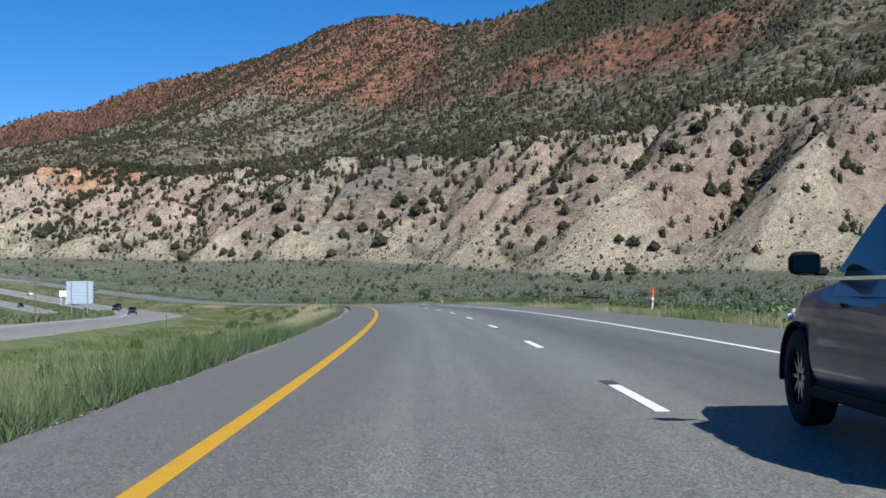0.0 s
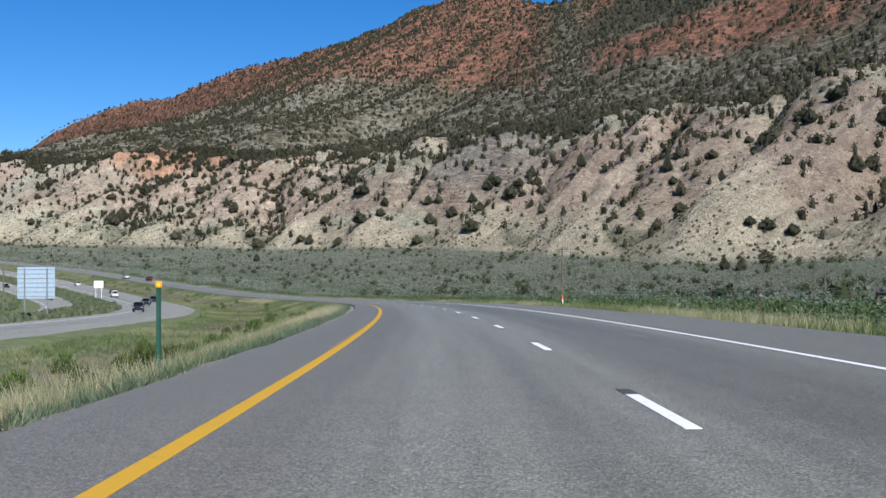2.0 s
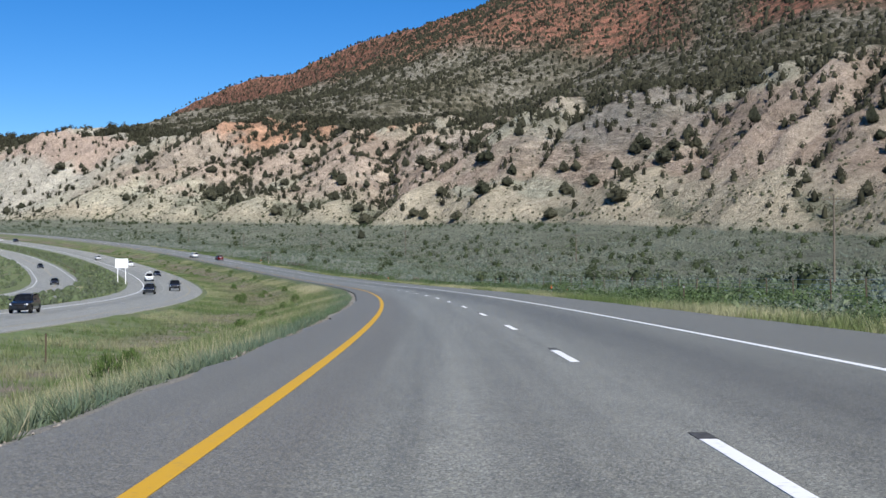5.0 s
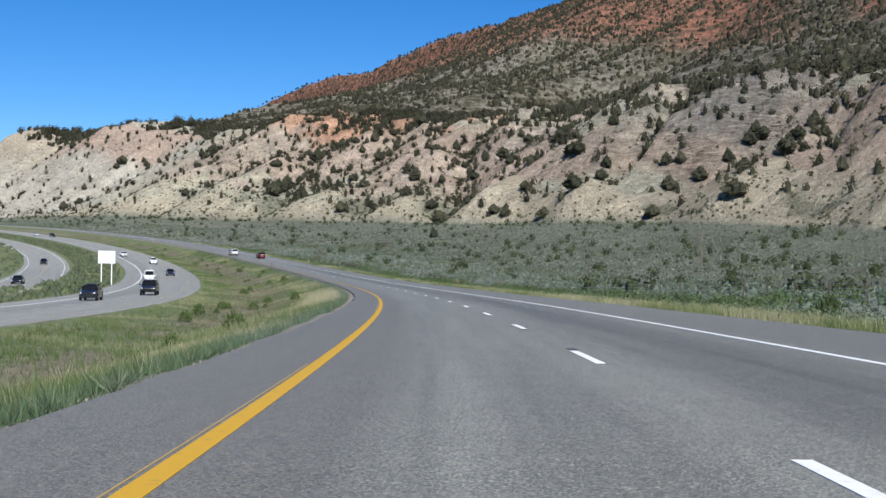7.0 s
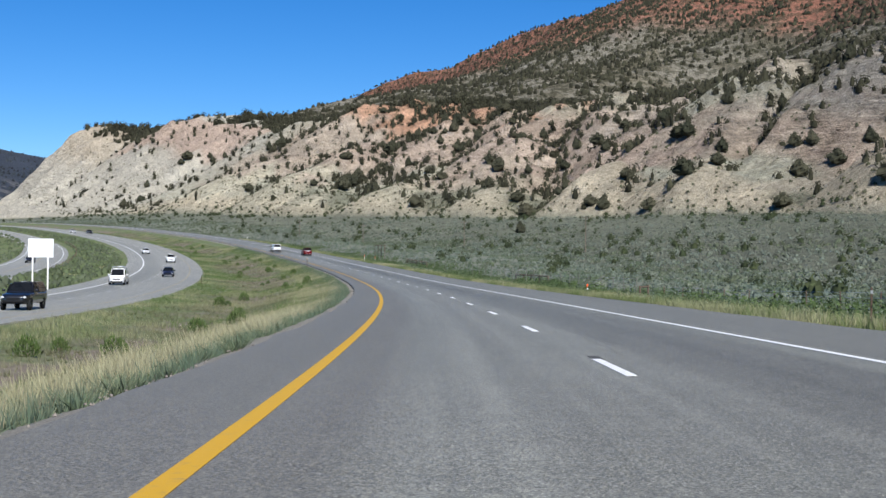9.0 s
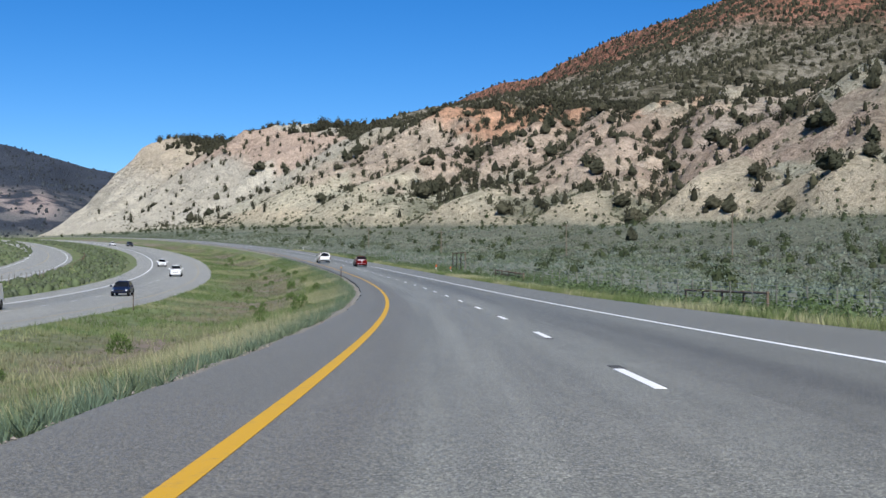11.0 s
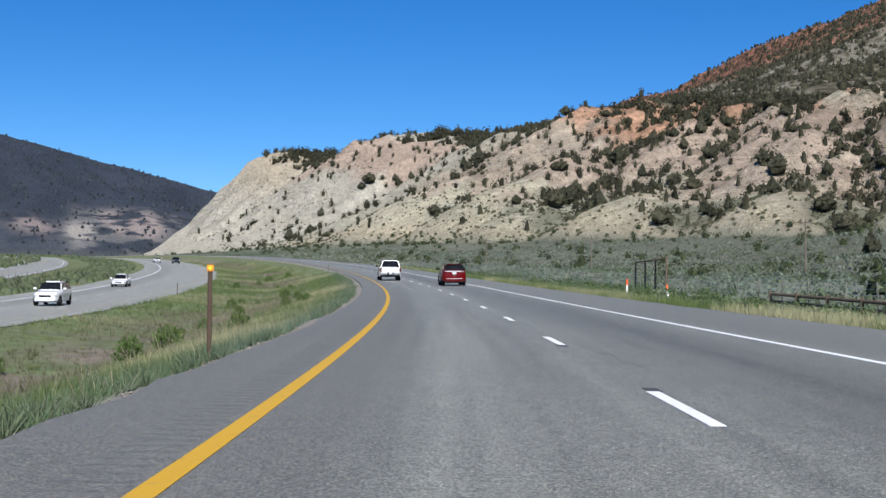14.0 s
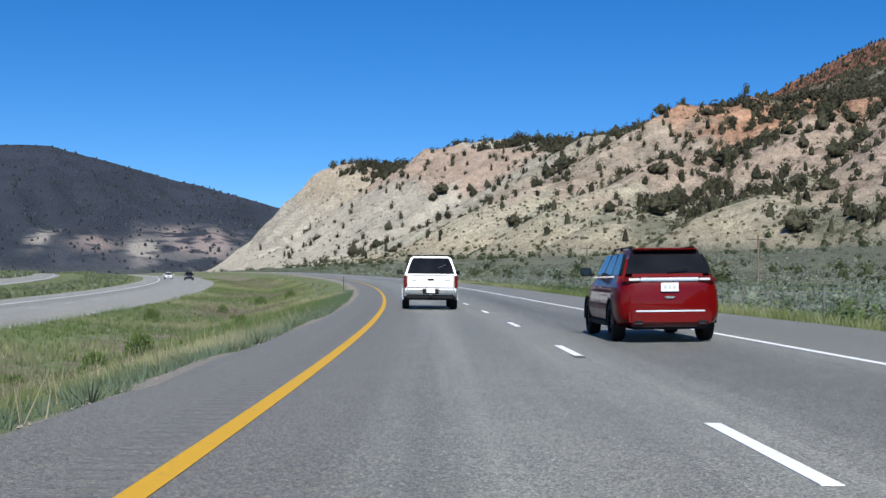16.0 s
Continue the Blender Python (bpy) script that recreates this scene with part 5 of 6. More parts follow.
def add_wheel(root, x, y, r, width, side, spokes=10):
    prof = [(.56, .42), (.62, .5), (.86, .5), (.97, .42), (1.0, .25), (1.0, -.25), (.97, -.42), (.86, -.5), (.62, -.5), (.56, -.42)]
    bm = bmesh.new()
    seg = 28
    rows = [[bm.verts.new((x + w * width, y + r * q * math.cos(t), r + r * q * math.sin(t))) for q, w in prof] for t in np.linspace(0, 2 * np.pi, seg, endpoint=False)]
    for i in range(seg):
        a, b = rows[i], rows[(i + 1) % seg]
        for j in range(len(prof) - 1):
            bm.faces.new((a[j], a[j + 1], b[j + 1], b[j]))
    bmesh.ops.recalc_face_normals(bm, faces=bm.faces)
    wheel = part("wheel", bm, rubber, root, "black rubber tyre")
    bm = bmesh.new()
    xo = x + side * width * .36
    for k in range(spokes):
        t = 2 * np.pi * k / spokes
        ca, sa = math.cos(t), math.sin(t)
        quad = []
        for q, half in ((.1, .05), (.58, .035)):
            for sgn in (-1, 1):
                quad.append((q, sgn * half))
        vs4 = [bm.verts.new((xo + dx, y + r * (q * ca - h * sa), r + r * (q * sa + h * ca))) for dx in (0, -side * .03) for q, h in quad]
        for f in ((0, 1, 3, 2), (4, 6, 7, 5), (0, 2, 6, 4), (1, 5, 7, 3), (2, 3, 7, 6)):
            bm.faces.new([vs4[i] for i in f])
    bmesh.ops.recalc_face_normals(bm, faces=bm.faces)
    part("rim", bm, alloy, wheel, "alloy spokes")
    bm = tube_bm((xo - side * .05, y, r), (xo - side * .09, y, r), r * .57, seg=20)
    part("hub", bm, trim_black, wheel)
    return wheel


def arch(root, x, y, r, side, material):
    """Black wheel-arch moulding."""
    bm = bmesh.new()
    a0, a1, n = -.12, math.pi + .12, 20
    pts = []
    for t in np.linspace(a0, a1, n):
        pts.append([bm.verts.new((x + side * o, y + q * math.cos(t), r + q * math.sin(t))) for q, o in ((r * 1.07, -.06), (r * 1.08, .004), (r * 1.13, .008), (r * 1.15, -.02))])
    for a, b in zip(pts, pts[1:]):
        for j in range(3):
            bm.faces.new((a[j], a[j + 1], b[j + 1], b[j]))
    bmesh.ops.recalc_face_normals(bm, faces=bm.faces)
    return part("wheel_arch", bm, material, root)


def vehicle(name, label, category, paint, shape="suv", length=4.8, width=1.92, height=1.72, wheel=.37, detail=True, rails=True, sill=.645):
    """A car, van or pickup that points along +y, standing on z = 0."""
    root = new(name)
    tagged(root, label, category, "vehicles on the highway")
    L, W = length / 2, width / 2
    belt = height * (sill if shape == "suv" else .60 if shape != "van" else .56)
    if shape == "pickup":
        belt = height * .655
    hood = belt * (.97 if shape != "car" else .9)
    zlo = .46 if shape == "pickup" else .30
    ya, yf = -L + (.92 if shape != "pickup" else 1.15), L - .88
    part("body", body_bm(L, W, belt, hood, zlo, wheel, (ya, yf), shape == "pickup", .07 if detail else .11), paint, root)
    # glazed cabin
    zc = belt * .88
    vb = (belt - zc) / (height - zc)
    if shape == "suv":
        cab = Cabin((-L + .07, L * .46), (-L + .46, L * .06), W * .945, W * .72, zc, height)
    elif shape == "van":
        cab = Cabin((-L + .08, L * .70), (-L + .16, L * .36), W * .945, W * .82, zc, height)
    elif shape == "pickup":
        cab = Cabin((-L * .12, L * .46), (-L * .06, L * .14), W * .945, W * .78, zc, height)
    else:
        cab = Cabin((-L + .2, L * .45), (-L + .95, L * .02), W * .93, W * .68, zc, height)
    part("cabin", cab.shell(.2 if shape == "suv" else .14), paint, root)
    part("windshield", cab.panel("front", .07, .93, vb + .05, .9, .004, .05), glass, root)
    part("rear_window", cab.panel("rear", .05, .95, vb + .06, .95, .004, .08), glass, root)
    for face in ("left", "right"):
        cuts = ((.06, .30), (.33, .62), (.65, .95)) if shape == "suv" else ((.08, .46), (.5, .95)) if shape != "van" else ((.70, .97),)
        for u0, u1 in cuts:
            if face == "left":
                u0, u1 = 1 - u1, 1 - u0
            part("side_window", cab.panel(face, u0, u1, vb + .05, .84, .005, .06), glass, root)
    if shape == "pickup":
        cap = Cabin((-L + .04, -L * .16), (-L + .24, -L * .16), W * .93, W * .70, belt - .02, height * 1.0)
        topper = part("topper", cap.shell(.06), paint, root, "white canopy over the cargo bed")
        part("rear_window", cap.panel("rear", .055, .945, .10, .88), glass, topper)
        part("window_frame", cap.panel("rear", .035, .965, .07, .91, .002, .01), trim_black, topper, "thin black window seal")
        # added chrome rod imitating a slanting reflection in the rear glass
        part("window_glint", tube_bm((.24, -L + .105, belt + .24), (.52, -L + .14, belt + .37), .012, seg=6), chrome, topper)
        for face in ("left", "right"):
            part("side_window", cap.panel(face, .12, .88, .3, .82), glass, topper)
    # wheels
    for sx in (-1, 1):
        for yy in (ya, yf):
            add_wheel(root, sx * (W - .135), yy, wheel, .25, sx)
            if detail:
                arch(root, sx * W * .995, yy, wheel, sx, trim_black if shape == "suv" else paint)
    # rear
    if detail:
        part("rear_bumper", box_bm(0, -L - .02, zlo + (.17 if shape == "pickup" else .16), W * (1.86 if shape == "pickup" else 1.56), .12, .17 if shape == "pickup" else .30, .06), bumper_steel if shape == "pickup" else paint, root, "chrome rear bumper" if shape == "pickup" else "")
        part("lower_valance", box_bm(0, -L + (.07 if shape == "pickup" else .03), zlo + (.0 if shape == "pickup" else -.01), W * (1.7 if shape == "pickup" else 1.45), .22 if shape == "pickup" else .12, .18 if shape == "pickup" else .10, .04), trim_black, root)
        part("underbody", box_bm(0, -L * .1, zlo - .02, W * 1.3, L * 1.5, .12, .04), trim_black, root)
        zp = belt * .83 if shape == "suv" else zlo + .22
        plate = part("licence_plate", box_bm(0, -L - (.035 if shape == "suv" else .1), zp, .31, .012, .155, .004), plate_white, root, "plain pale licence plate")
        for j in range(3):
            part("plate_bar", box_bm(-.08 + .08 * j, -L - (.043 if shape == "suv" else .108), zp, .055, .004, .07, 0), plate_ink, plate, smooth=False)
        for sx in (-1, 1):
            if shape == "pickup":
                part("tail_lamp", box_bm(sx * W * .90, -L + .02, belt * .80, .13, .16, .46, .035), lamp_red, root)
                part("tailgate_edge", box_bm(sx * W * .815, -L - .004, belt * .755, .014, .02, .60, .004), trim_black, root)
                part("badge", box_bm(sx * W * .6, -L - .012, belt * .84, .16, .01, .03, .003), chrome, root)
            else:
                lamp = part("tail_lamp", box_bm(sx * W * .69, -L + .045, belt * .935, .34, .14, .12, .04), lamp_red, root)
                part("lamp_strip", box_bm(sx * W * .66, -L - .03, belt * .945, .2, .02, .045, .008), lamp_clear, lamp)
                pipe = part("exhaust", box_bm(sx * W * .6, -L - .04, zlo + .075, .20, .12, .075, .03), alloy, root)
                part("exhaust_opening", box_bm(sx * W * .6, -L - .098, zlo + .073, .16, .012, .05, .02), trim_black, pipe)
                part("reflector", box_bm(sx * W * .6, -L - .078, zlo + .155, .14, .01, .03, .004), lamp_red, root)
        if shape == "pickup":
            part("tailgate_handle", box_bm(0, -L - .012, belt * .86, .22, .03, .055, .01), trim_black, root)
            part("tailgate_seam", box_bm(0, -L - .002, belt * .985, W * 1.62, .02, .016, .004), trim_black, root)
            part("lower_seam", box_bm(0, -L - .002, zlo + .335, W * 1.62, .02, .022, .004), trim_black, root)
            part("hitch", box_bm(0, -L - .1, zlo + .04, .12, .2, .1, .02), trim_black, root)
            part("tow_ball", tube_bm((0, -L - .2, zlo + .08), (0, -L - .2, zlo + .16), .035, seg=10), chrome, root)
            part("axle", tube_bm((-W * .8, ya, wheel), (W * .8, ya, wheel), .07, seg=10), trim_black, root)
            part("bumper_pad", box_bm(0, -L - .045, zlo + .2, W * .62, .12, .19, .03), trim_black, root)
            part("spare_carrier", box_bm(0, -L + .3, zlo + .06, W * 1.5, .3, .16, .03), trim_black, root)
            part("roof_bar", box_bm(0, -L + .5, height + .03, W * 1.62, .05, .05, .015), trim_black, root)
            part("roof_bar", box_bm(0, -L + 1.5, height + .03, W * 1.62, .05, .05, .015), trim_black, root)
        elif shape == "suv":
            part("chrome_bar", box_bm(0, -L - .005, belt * .945, W * 1.12, .06, .065, .02), bright_trim, root, "bright chrome bar across the tailgate")
            part("lower_chrome_strip", box_bm(0, -L - .078, zlo + .26, W * 1.3, .02, .035, .008), bright_trim, root)
            part("tailgate_handle", box_bm(0, -L - .02, belt * .68, .18, .03, .04, .01), chrome, root)
            part("roof_spoiler", box_bm(0, -L + .40, height - .03, W * 1.22, .22, .036, .016), paint, root)
            part("rear_wiper", tube_bm((0, -L + .115, belt + .10), (.38, -L + .13, belt + .14), .012, seg=6), trim_black, root)
    # front
    part("front_bumper", box_bm(0, L - .03, zlo + .14, W * 1.5, .16, .2, .06), trim_black if shape in ("van", "pickup") else paint, root)
    part("grille", box_bm(0, L - .045, hood * .66, W * .95, .12, .2, .03), trim_black, root)
    for sx in (-1, 1):
        part("head_lamp", box_bm(sx * W * .66, L - .13, hood * .74, .34, .14, .14, .04), lamp_clear, root)
        yb = L * .36
        mirror = part("mirror", pod_bm(sx * (W + .10), yb, belt + .10, .118, .085, .088), trim_black if detail else paint, root, "dark wing mirror")
        part("mirror_glass", box_bm(sx * (W + .10), yb - .055, belt + .10, .185, .008, .125, .003), mirror_glass, mirror)
        if detail:
            part("mirror_stalk", box_bm(sx * (W - .02), yb + .02, belt + .04, .12, .06, .06, .015), trim_black, root)
            for yy in (-L * .18, L * .2):
                part("door_handle", box_bm(sx * (W * .985), yy, belt * .83, .03, .2, .035, .012), chrome if shape == "pickup" else paint, root)
            part("sill", box_bm(sx * W * .965, 0, zlo + .02, .06, L * 1.0, .12, .03), trim_black, root)
            part("belt_moulding", box_bm(sx * W * .925, -L * .18, belt - .012, .02, L * 1.12, .025, .006), chrome, root)
            if rails and shape == "suv":
                part("roof_rail", tube_bm((sx * W * .6, -L + .62, height + .015), (sx * W * .6, L * .04, height + .015), .016, seg=8), trim_black, root)
                for yy in (-L + .68, -L * .3, L * .02):
                    part("rail_foot", box_bm(sx * W * .6, yy, height + .0, .05, .12, .07, .015), trim_black, root)
    return root


def stand(root, s, lat, dz=0.0, oncoming=False):
    p = on_road(s, lat, dz)
    turn = math.degrees(float(np.interp(s, RS, RPSI))) + (180 if oncoming else 0)
    slope = math.degrees(math.atan(float(np.interp(s, RS, np.gradient(RZ))))) * (-1 if oncoming else 1)
    root.matrix_world = pose(*p, slope, -math.degrees(math.atan(np.interp(s, [0, 600], [0, .02]))) if lat > 2.5 else 0, turn)
    return root


stand(vehicle("pickup_truck", "white pickup truck with a white canopy and chrome bumper", "truck", white_car_paint, "pickup", 5.8, 2.03, 1.93, .40), 641.7, .09, .005)
stand(vehicle("red_suv", "shiny red sport utility car with a chrome tailgate bar", "car", red_paint, "suv", 4.95, 1.88, 1.69, .37, sill=.70), 617.8, 3.99, .005)
stand(vehicle("blue_suv", "dark slate-blue sport utility car in the passing lane", "car", slate_paint, "suv", 4.85, 1.92, 1.75, .38, sill=.66), 10.75, 3.72, .005)

# oncoming traffic on the far carriageway
van = vehicle("utility_van", "white utility van with a ladder rack", "van", white_car_paint, "van", 5.4, 2.02, 2.05, .37, False)
for sx in (-1, 1):
    part("rack_rail", tube_bm((sx * .7, -2.2, 2.22), (sx * .7, 1.0, 2.22), .025, seg=6), steel, van)
for yy in (-2.1, -1.1, -.1, .9):
    part("rack_bar", tube_bm((-.78, yy, 2.22), (.78, yy, 2.22), .022, seg=6), steel, van)
    for sx in (-1, 1):
        part("rack_leg", tube_bm((sx * .7, yy, 2.0), (sx * .7, yy, 2.22), .02, seg=6), steel, van)
for dx in (-.35, -.05):
    part("ladder_rail", tube_bm((dx, -2.4, 2.28), (dx, 1.6, 2.28), .025, seg=6), sign_white, van)
for k in range(11):
    part("ladder_rung", tube_bm((-.35, -2.2 + .36 * k, 2.28), (-.05, -2.2 + .36 * k, 2.28), .016, seg=6), sign_white, van)
stand(van, 499, -29.7, OPP, True)
stand(vehicle("black_suv", "black sport utility car driving on the far carriageway", "car", black_paint, "suv", 4.8, 1.92, 1.72, .37, False), 398, -29.4, OPP, True)
stand(vehicle("black_suv", "black sport utility car driving on the far carriageway", "car", black_paint, "suv", 4.7, 1.9, 1.68, .37, False), 300, -31.4, OPP, True)
stand(vehicle("dark_pickup", "dark pickup truck driving on the far carriageway", "truck", black_paint, "pickup", 5.7, 2.0, 1.9, .4, False), 424, -25.8, OPP, True)
stand(vehicle("white_suv", "white sport utility car driving on the far carriageway", "car", white_car_paint, "suv", 4.8, 1.92, 1.75, .37, False), 613, -25.6, OPP, True)
stand(vehicle("dark_sedan", "dark sedan on the far carriageway beside the median", "car", slate_paint, "car", 4.6, 1.8, 1.45, .33, False), 536, -25.6, OPP, True)
stand(vehicle("white_sedan", "white sedan on the far carriageway", "car", white_car_paint, "car", 4.6, 1.8, 1.45, .33, False), 668, -29.0, OPP, True)
stand(vehicle("white_sedan", "white sedan rounding the far bend", "car", white_car_paint, "car", 4.6, 1.8, 1.45, .33, False), 880, -28.2, OPP, True)
stand(vehicle("black_suv", "black sport utility car rounding the far bend", "car", black_paint, "suv", 4.8, 1.92, 1.7, .37, False), 866, -24.2, OPP, True)
stand(vehicle("dark_sedan", "dark sedan on the frontage road", "car", black_paint, "car", 4.6, 1.8, 1.45, .33, False), 482, -50.5, RAMP, True)
stand(vehicle("dark_sedan", "dark sedan on the frontage road", "car", black_paint, "car", 4.6, 1.8, 1.45, .33, False), 606, -53.5, RAMP, True)


# ---- signs, posts, poles and fences ----
def here(s, lat):
    p = on_road(s, lat)
    return p[0], p[1], float(ground_z(np.array([p[0]]), np.array([p[1]]))[0])


def heading(s):
    return math.degrees(float(np.interp(s, RS, RPSI)))


def back_of_sign(name, label, x, y, zground, ztop, wide, tall, turn, material, ribs):
    root = new(name)
    root.matrix_world = pose(x, y, zground, 0, 0, turn)
    h = ztop - zground
    part("panel", box_bm(0, 0, h - tall / 2, wide, .03, tall, .01), material, root)
    for k in range(ribs):
        part("stiffener", box_bm(0, -.035, h - tall * (k + .5) / ribs, wide * .99, .04, .07, .01), steel if material is aluminium else material, root)
    for sx in (-.3, .3):
        part("post", box_bm(sx * wide, -.1, h / 2 - .3, .16, .12, h + .4, .02), steel if material is aluminium else post_white, root)
    return tagged(root, label, "road sign")


x, y = -67.0, 237.0
back_of_sign("highway_sign", "large bare aluminium back of a highway sign on steel posts", x, y, float(ground_z(np.array([x]), np.array([y]))[0]), .95, 4.8, 4.1, 8, aluminium, 7)
x, y = -134.0, 451.5
back_of_sign("guide_sign", "white back of a guide sign on two white posts", x, y, float(ground_z(np.array([x]), np.array([y]))[0]), -2.4, 2.8, 2.1, 20, sign_white, 4)


def delineator(s, lat, kind, lean=0.0, tall=1.15):
    x, y, z = here(s, lat)
    root = new("delineator_post")
    root.matrix_world = pose(x, y, z, lean, lean * .7, heading(s))
    if kind == "orange":
        part("lower_post", box_bm(0, 0, tall * .34 - .1, .09, .03, tall * .68 + .2, .01), post_white, root, "white lower half")
        part("upper_post", box_bm(0, 0, tall * .84, .10, .034, tall * .32, .012), post_orange, root, "orange upper half")
        tagged(root, "white and orange flexible marker post at the roadside", "marker post", "roadside marker posts")
    elif kind == "white":
        part("lower_post", box_bm(0, 0, .5, .10, .03, 1.2, .01), post_white, root)
        tagged(root, "short white marker post at the roadside", "marker post", "roadside marker posts")
    else:
        part("stake", box_bm(0, 0, .55, .06, .03, 1.3, .008), post_brown, root)
        part("reflector", box_bm(0, -.02, 1.05, .075, .01, .10, .01), steel if kind == "disc" else post_brown, root)
        tagged(root, "slim dark steel delineator with a small reflector", "marker post", "slim delineators")


def marker_post(s, lat, tall, paint, words):
    x, y, z = here(s, lat)
    root = new("mile_marker_post")
    root.matrix_world = pose(x, y, z, 0, 0, heading(s))
    part("post", box_bm(0, 0, tall / 2 - .2, .07, .035, tall + .4, .01), paint, root, words + " steel channel")
    for k in (-1, 1):
        part("flange", box_bm(k * .032, -.022, tall / 2 - .2, .012, .04, tall + .4, .004), paint, root)
    part("reflector", box_bm(0, -.03, tall + .02, .11, .016, .11, .02), post_amber, root, "amber reflector plate")
    part("reflector_core", box_bm(0, -.042, tall + .02, .05, .01, .05, .012), post_yellow, root)
    return tagged(root, words + " steel marker post with an amber reflector in the grass", "marker post")


marker_post(97, -4.5, 1.5, post_green, "dark green")
marker_post(539.6, -4.0, 1.5, post_brown, "rusty brown")
for s, lat, kind, lean in [
                           (760, 12.5, "white", 2), (126, 13.5, "disc", 0), (250, 13.5, "disc", 0), (372, 13.2, "disc", 0), (520, 13.4, "disc", 0), (128, -20.0, "dark", 0), (238, -15.0, "dark", 2),
                           (241, -19.8, "dark", 0), (502, -19.6, "dark", 0), (696, -4.2, "dark", 0), (641, -20.0, "dark", 0), (860, -4.6, "dark", 0)]:
    delineator(s, lat, kind, lean)
for s, lat, lean, tall in [(70.2, 13.2, 4, 1.42), (172.3, 12.8, -2, .97), (290, 13.0, 2, .85), (285.5, 13.4, 9, .6), (421.2, 13.0, -3, .78), (595.1, 13.0, 2, 1.12), (591, 14.6, -5, 1.08)]:
    delineator(s, lat, "orange", lean, tall)


def utility_pole(x, y, ztop, turn):
    """A wooden pole up to a height, with crossarm, braces and insulators."""
    z = float(ground_z(np.array([x]), np.array([y]))[0])
    tall = ztop - z
    root = new("utility_pole")
    root.matrix_world = pose(x, y, z, 0, 0, turn)
    part("pole", tube_bm((0, 0, -.5), (0, 0, tall), .15, .10, 10), pole_wood, root)
    part("crossarm", box_bm(0, .14, tall - .5, 2.5, .11, .13, .015), pole_wood, root)
    for k in (-1, 1):
        part("arm_brace", tube_bm((k * .75, .14, tall - .55), (0, .12, tall - 1.15), .022, .022, 6), steel, root)
    for k in (-1.12, -.45, .45, 1.12):
        part("insulator", tube_bm((k, .14, tall - .44), (k, .14, tall - .26), .045, .03, 8), steel, root)
    return tagged(root, "weathered brown wooden utility pole with a crossarm", "utility pole", "utility poles")


pale_post = plain("pale_fence_wood", (.15, .15, .125), .9, 0, .15, 0, 14, .4)
pole_wood = plain("pole_wood", (.15, .125, .095), .85, 0, .2, 0, 9, .35)
for x, y, ztop, turn in [(58, 347, .6, 12), (3, 329.5, 4.8, 12), (-39.8, 543, 4.0, 22), (-106.9, 632, 6.9, 34), (-151.7, 681.3, 7.3, 40), (-196, 716, 7.4, 44), (-86, 271, 1.2, 10)]:
    utility_pole(x, y, ztop, turn)
x, y, z = here(815, 46)
utility_pole(x, y, z + 6.5, 50)


def fence_line(name, label, lat, s0, s1, step, tall, material, wires, thick=.07):
    root = new(name)
    root.matrix_world = pose(*on_road(s0, lat), 0, 0, 0)
    inv = root.matrix_world.inverted()
    stations = np.arange(s0, s1, step) + np.random.default_rng(int(s0)).uniform(-.5, .5, len(np.arange(s0, s1, step)))
    pts = [Vector(here(s, lat)) for s in stations]
    data = None
    for k, p in enumerate(pts):
        if data is None:
            bm = box_bm(0, 0, tall / 2 - .15, thick, thick, tall + .3, .015)
            ob = part("fence_post", bm, material, root)
            data = ob.data
        else:
            ob = new("fence_post", data)
            ob.parent = root
        ob.matrix_local = Matrix.Translation(inv @ p) @ pose(0, 0, 0, random.uniform(-3, 3), random.uniform(-3, 3), random.uniform(0, 90))
    for w in range(wires):
        h = tall * (.35 + .6 * w / max(wires - 1, 1))
        bm = bmesh.new()
        last = None
        for p in pts:
            c = inv @ (p + Vector((0, 0, h)))
            now = [bm.verts.new(c + Vector(o)) for o in ((.006, 0, -.005), (-.006, 0, -.005), (0, 0, .007))]
            if last:
                for i in range(3):
                    bm.faces.new((last[i], last[(i + 1) % 3], now[(i + 1) % 3], now[i]))
            last = now
        part("wire", bm, steel, root)
    return tagged(root, label, "fence")


fence_line("wire_fence", "wire fence on thin weathered posts along the flat", 22.4, 15, 440, 5.2, 1.35, wood, 4)
fence_line("tall_wire_fence", "tall wire fence on grey weathered posts in the brush", 22.6, 446, 790, 4.8, 1.9, pale_post, 5, .085)
fence_line("ramp_fence", "short wooden posts with wire beside the frontage road", -45.8, 560, 760, 4.5, 1.1, wood, 2)


def brace(s, lat, wide, tall, bays, turn=70):
    x, y, z = here(s, lat)
    root = new("fence_brace")
    root.matrix_world = pose(x, y, z, 0, 0, heading(s) + turn)
    for k in range(bays + 1):
        part("brace_post", tube_bm((-wide / 2 + wide * k / bays, 0, -.3), (-wide / 2 + wide * k / bays, 0, tall), .10, .09, 8), wood, root)
    part("top_rail", tube_bm((-wide / 2 - .1, 0, tall - .12), (wide / 2 + .1, 0, tall - .12), .085, .075, 8), wood, root)
    return tagged(root, "dark wooden fence brace with a log rail", "fence brace", "fence braces")


brace(127.5, 21.8, 15.6, 1.15, 3, 90)
brace(632.4, 23.5, 11.2, 3.2, 3, 90)
brace(497, 22.8, 20, 1.25, 4, 90)
brace(443, 22.4, 2.6, 1.3, 1, 60)
# low rail standing in for a fallen log in the grass
brace(371, 19.6, 5, .6, 1, 84)


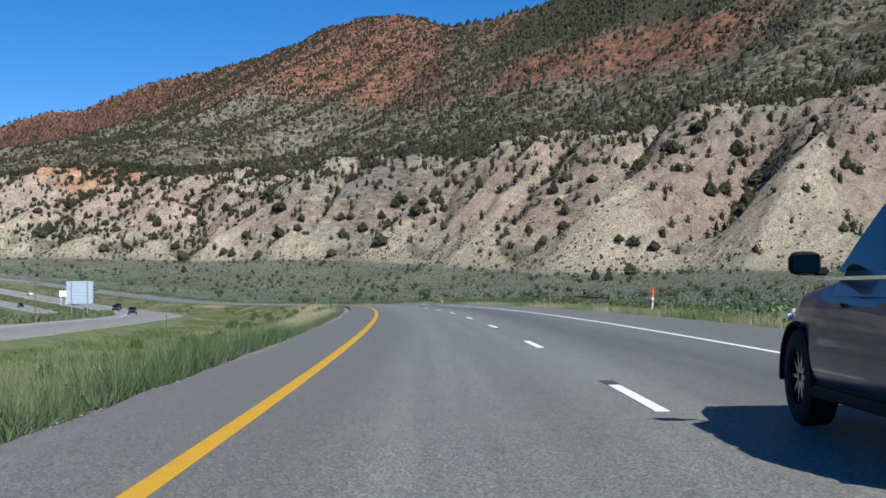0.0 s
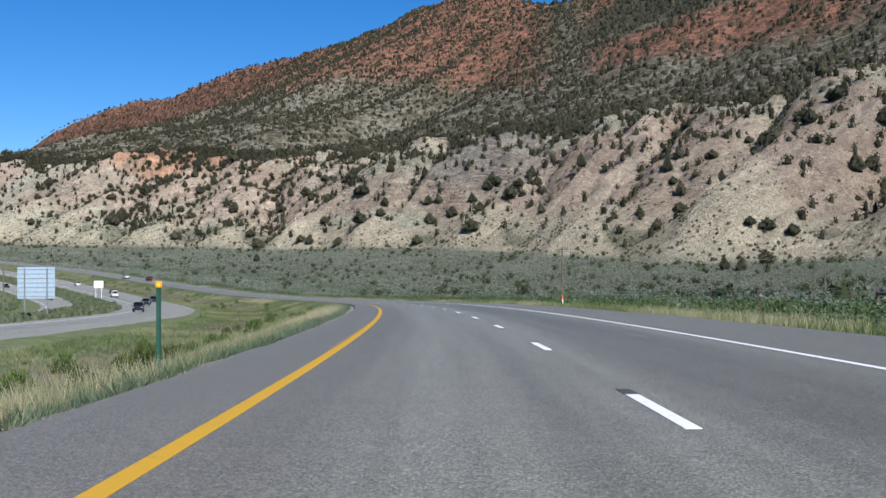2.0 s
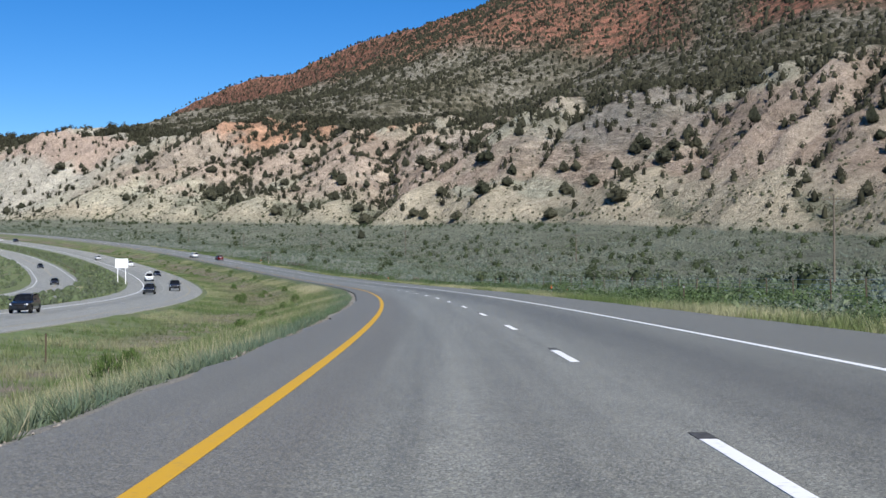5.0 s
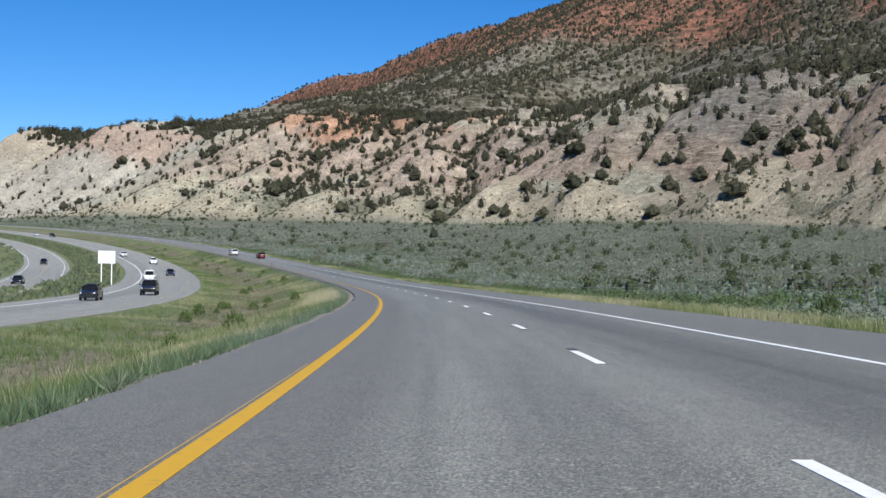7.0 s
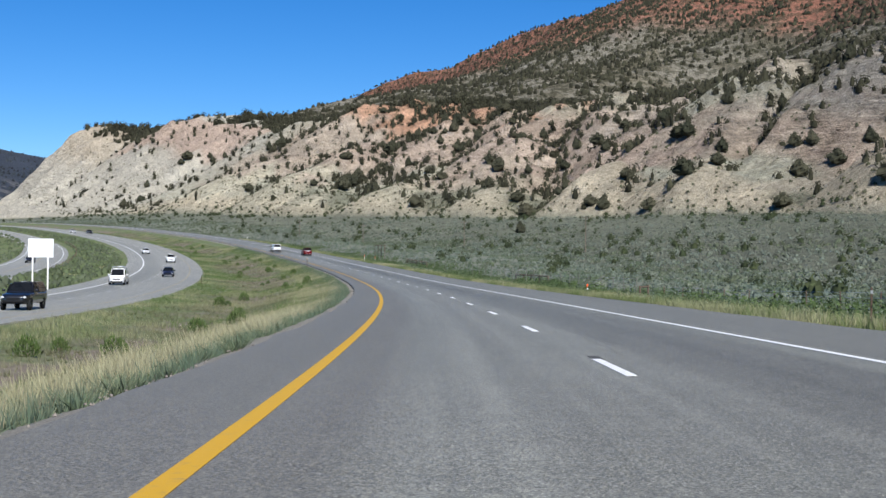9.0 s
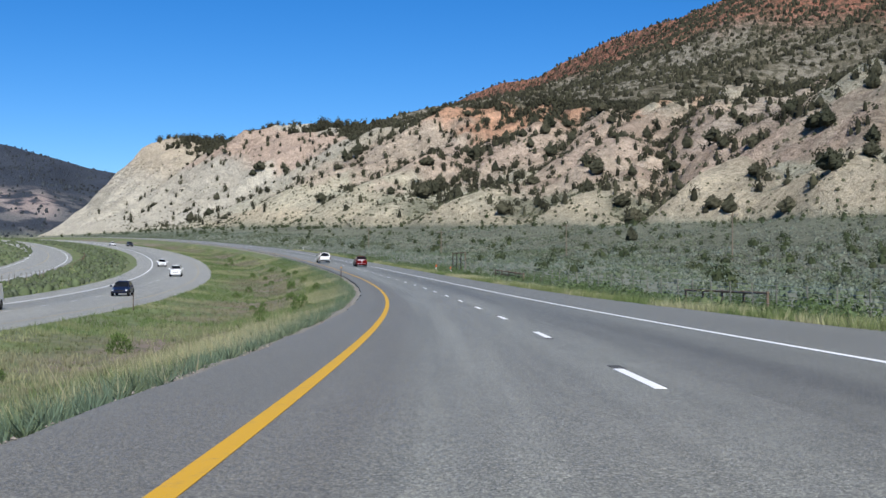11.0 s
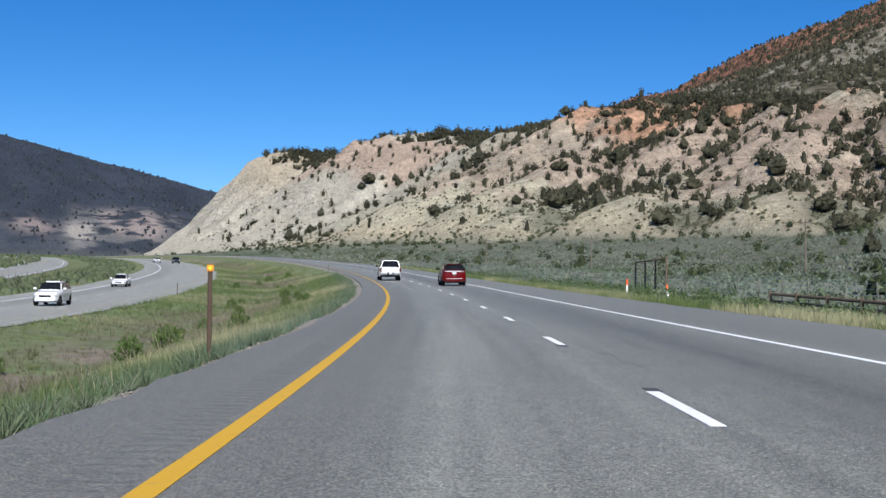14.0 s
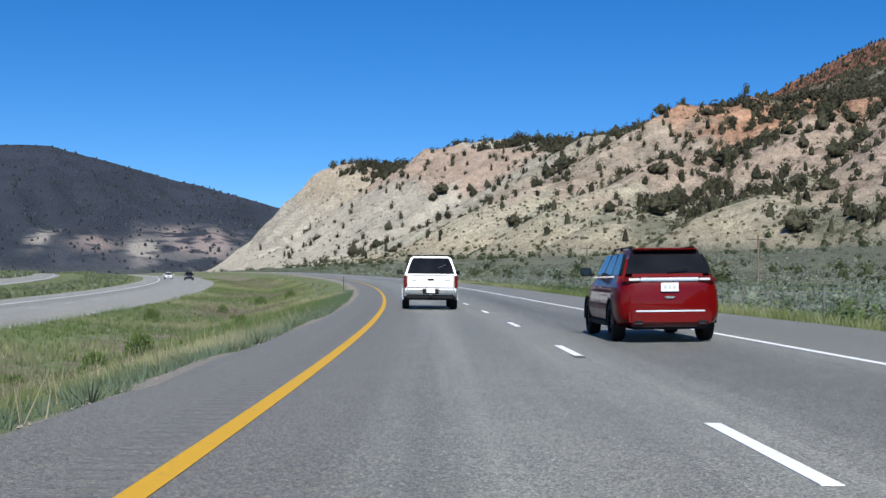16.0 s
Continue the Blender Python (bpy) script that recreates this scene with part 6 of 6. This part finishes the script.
a0, a1 = Vector(here(576.3, 22.2)), Vector(here(596, 22.2))
root = new("log_barrier")
root.matrix_world = pose(*a0, 0, 0, 0)
for h in (.5, .95):
    part("log", tube_bm((0, .12, h), a1 - a0 + Vector((0, .12, h)), .10, .09, 8), wood, root)
for k in range(5):
    foot = (a1 - a0) * (k / 4)
    part("barrier_post", tube_bm(foot - Vector((0, 0, .3)), foot + Vector((0, 0, 1.15)), .10, .09, 8), wood, root)
tagged(root, "low barrier of dark weathered logs in the sagebrush", "barrier")


# ---- shrubs and stones at the roadside ----
def shrub(s, lat, size, seed, tone):
    g = np.random.default_rng(seed)
    x, y, z = here(s, lat)
    root = new("roadside_shrub")
    root.matrix_world = pose(x, y, z, 0, 0, g.uniform(0, 360))
    bm = bmesh.new()
    for k in range(7):
        a = g.uniform(0, 2 * np.pi)
        tip = Vector((math.cos(a) * size * .35, math.sin(a) * size * .35, size * g.uniform(.4, .75)))
        side = Vector((-math.sin(a), math.cos(a), 0)) * .015
        v = [bm.verts.new(side), bm.verts.new(-side), bm.verts.new(Vector((0, 0, .04))), bm.verts.new(tip)]
        for f in ((0, 1, 3), (1, 2, 3), (2, 0, 3)):
            bm.faces.new([v[i] for i in f])
    part("stems", bm, bark.m, root)
    n = 420
    d = g.normal(size=(n, 3))
    d /= np.linalg.norm(d, axis=1)[:, None]
    d[:, 2] = np.abs(d[:, 2])
    c = d * g.uniform(.45, 1.0, (n, 1)) ** .6 * np.array([size * .55, size * .55, size * .8])
    w = size * .035 * g.uniform(.6, 1.4, n)
    b = np.cross(g.normal(size=(n, 3)), d)
    b /= np.linalg.norm(b, axis=1)[:, None] + 1e-6
    p = np.stack([c - b * w[:, None], c + b * w[:, None], c + (d * .5 + np.array([0, 0, .7])) * 3.2 * w[:, None]], 1)
    me = mesh_np("foliage", p.reshape(-1, 3), np.arange(n * 3).reshape(-1, 3), [leaf_mat])
    add_colour(me, "tint", np.repeat(np.array(tone)[None] * g.uniform(.65, 1.35, (n, 1)), 3, axis=0))
    ob = new("foliage", me)
    ob.parent = root
    return tagged(root, "bushy bright green rabbitbrush in the roadside grass", "shrub", "roadside shrubs")


for k, (s, lat, size) in enumerate(((97.6, -5.2, .62), (98.6, -5.0, .7), (99.6, -5.3, .75), (96.4, -5.6, .6), (101, -5.1, .6))):
    shrub(s, lat, size, 250 + k, (.075, .10, .032))
for k in range(120):
    s = rng.uniform(30, 720)
    lat = rng.choice([rng.uniform(-17, -6.5), rng.uniform(-15, -6), rng.uniform(13, 20)])
    shrub(s, lat, rng.uniform(.5, 1.15), 300 + k, (.09, .135, .042) if lat < 0 else (.075, .105, .04))
gravel = plain("gravel_stone", (.24, .21, .18), .9, 0, .2, 0, 20, .3)
gx, gl = rng.uniform(2, 680, 9000), np.r_[rng.normal(-3.35, .22, 6000), rng.normal(9.25, .25, 3000)]
keep = (gl < -3.2) | (gl > 9.05)
gp = on_road(gx[keep], gl[keep])
gz = ground_z(gp[:, 0], gp[:, 1])
octa = np.array([(1, 0, 0), (0, 1, 0), (-1, 0, 0), (0, -1, 0), (0, 0, .8), (0, 0, -.6)])
of = np.array([(0, 1, 4), (1, 2, 4), (2, 3, 4), (3, 0, 4), (1, 0, 5), (2, 1, 5), (3, 2, 5), (0, 3, 5)])
sz = rng.uniform(.008, .03, len(gp))
v = octa[None] * sz[:, None, None] * rng.uniform(.6, 1.4, (len(gp), 6, 1)) + np.stack([gp[:, 0], gp[:, 1], gz + .01], -1)[:, None]
me = mesh_np("gravel", v.reshape(-1, 3), (np.arange(len(gp))[:, None, None] * 6 + of[None]).reshape(-1, 3), [gravel])
tagged(new("gravel", me), "loose gravel along the edge of the shoulder", "gravel", kind="stuff")
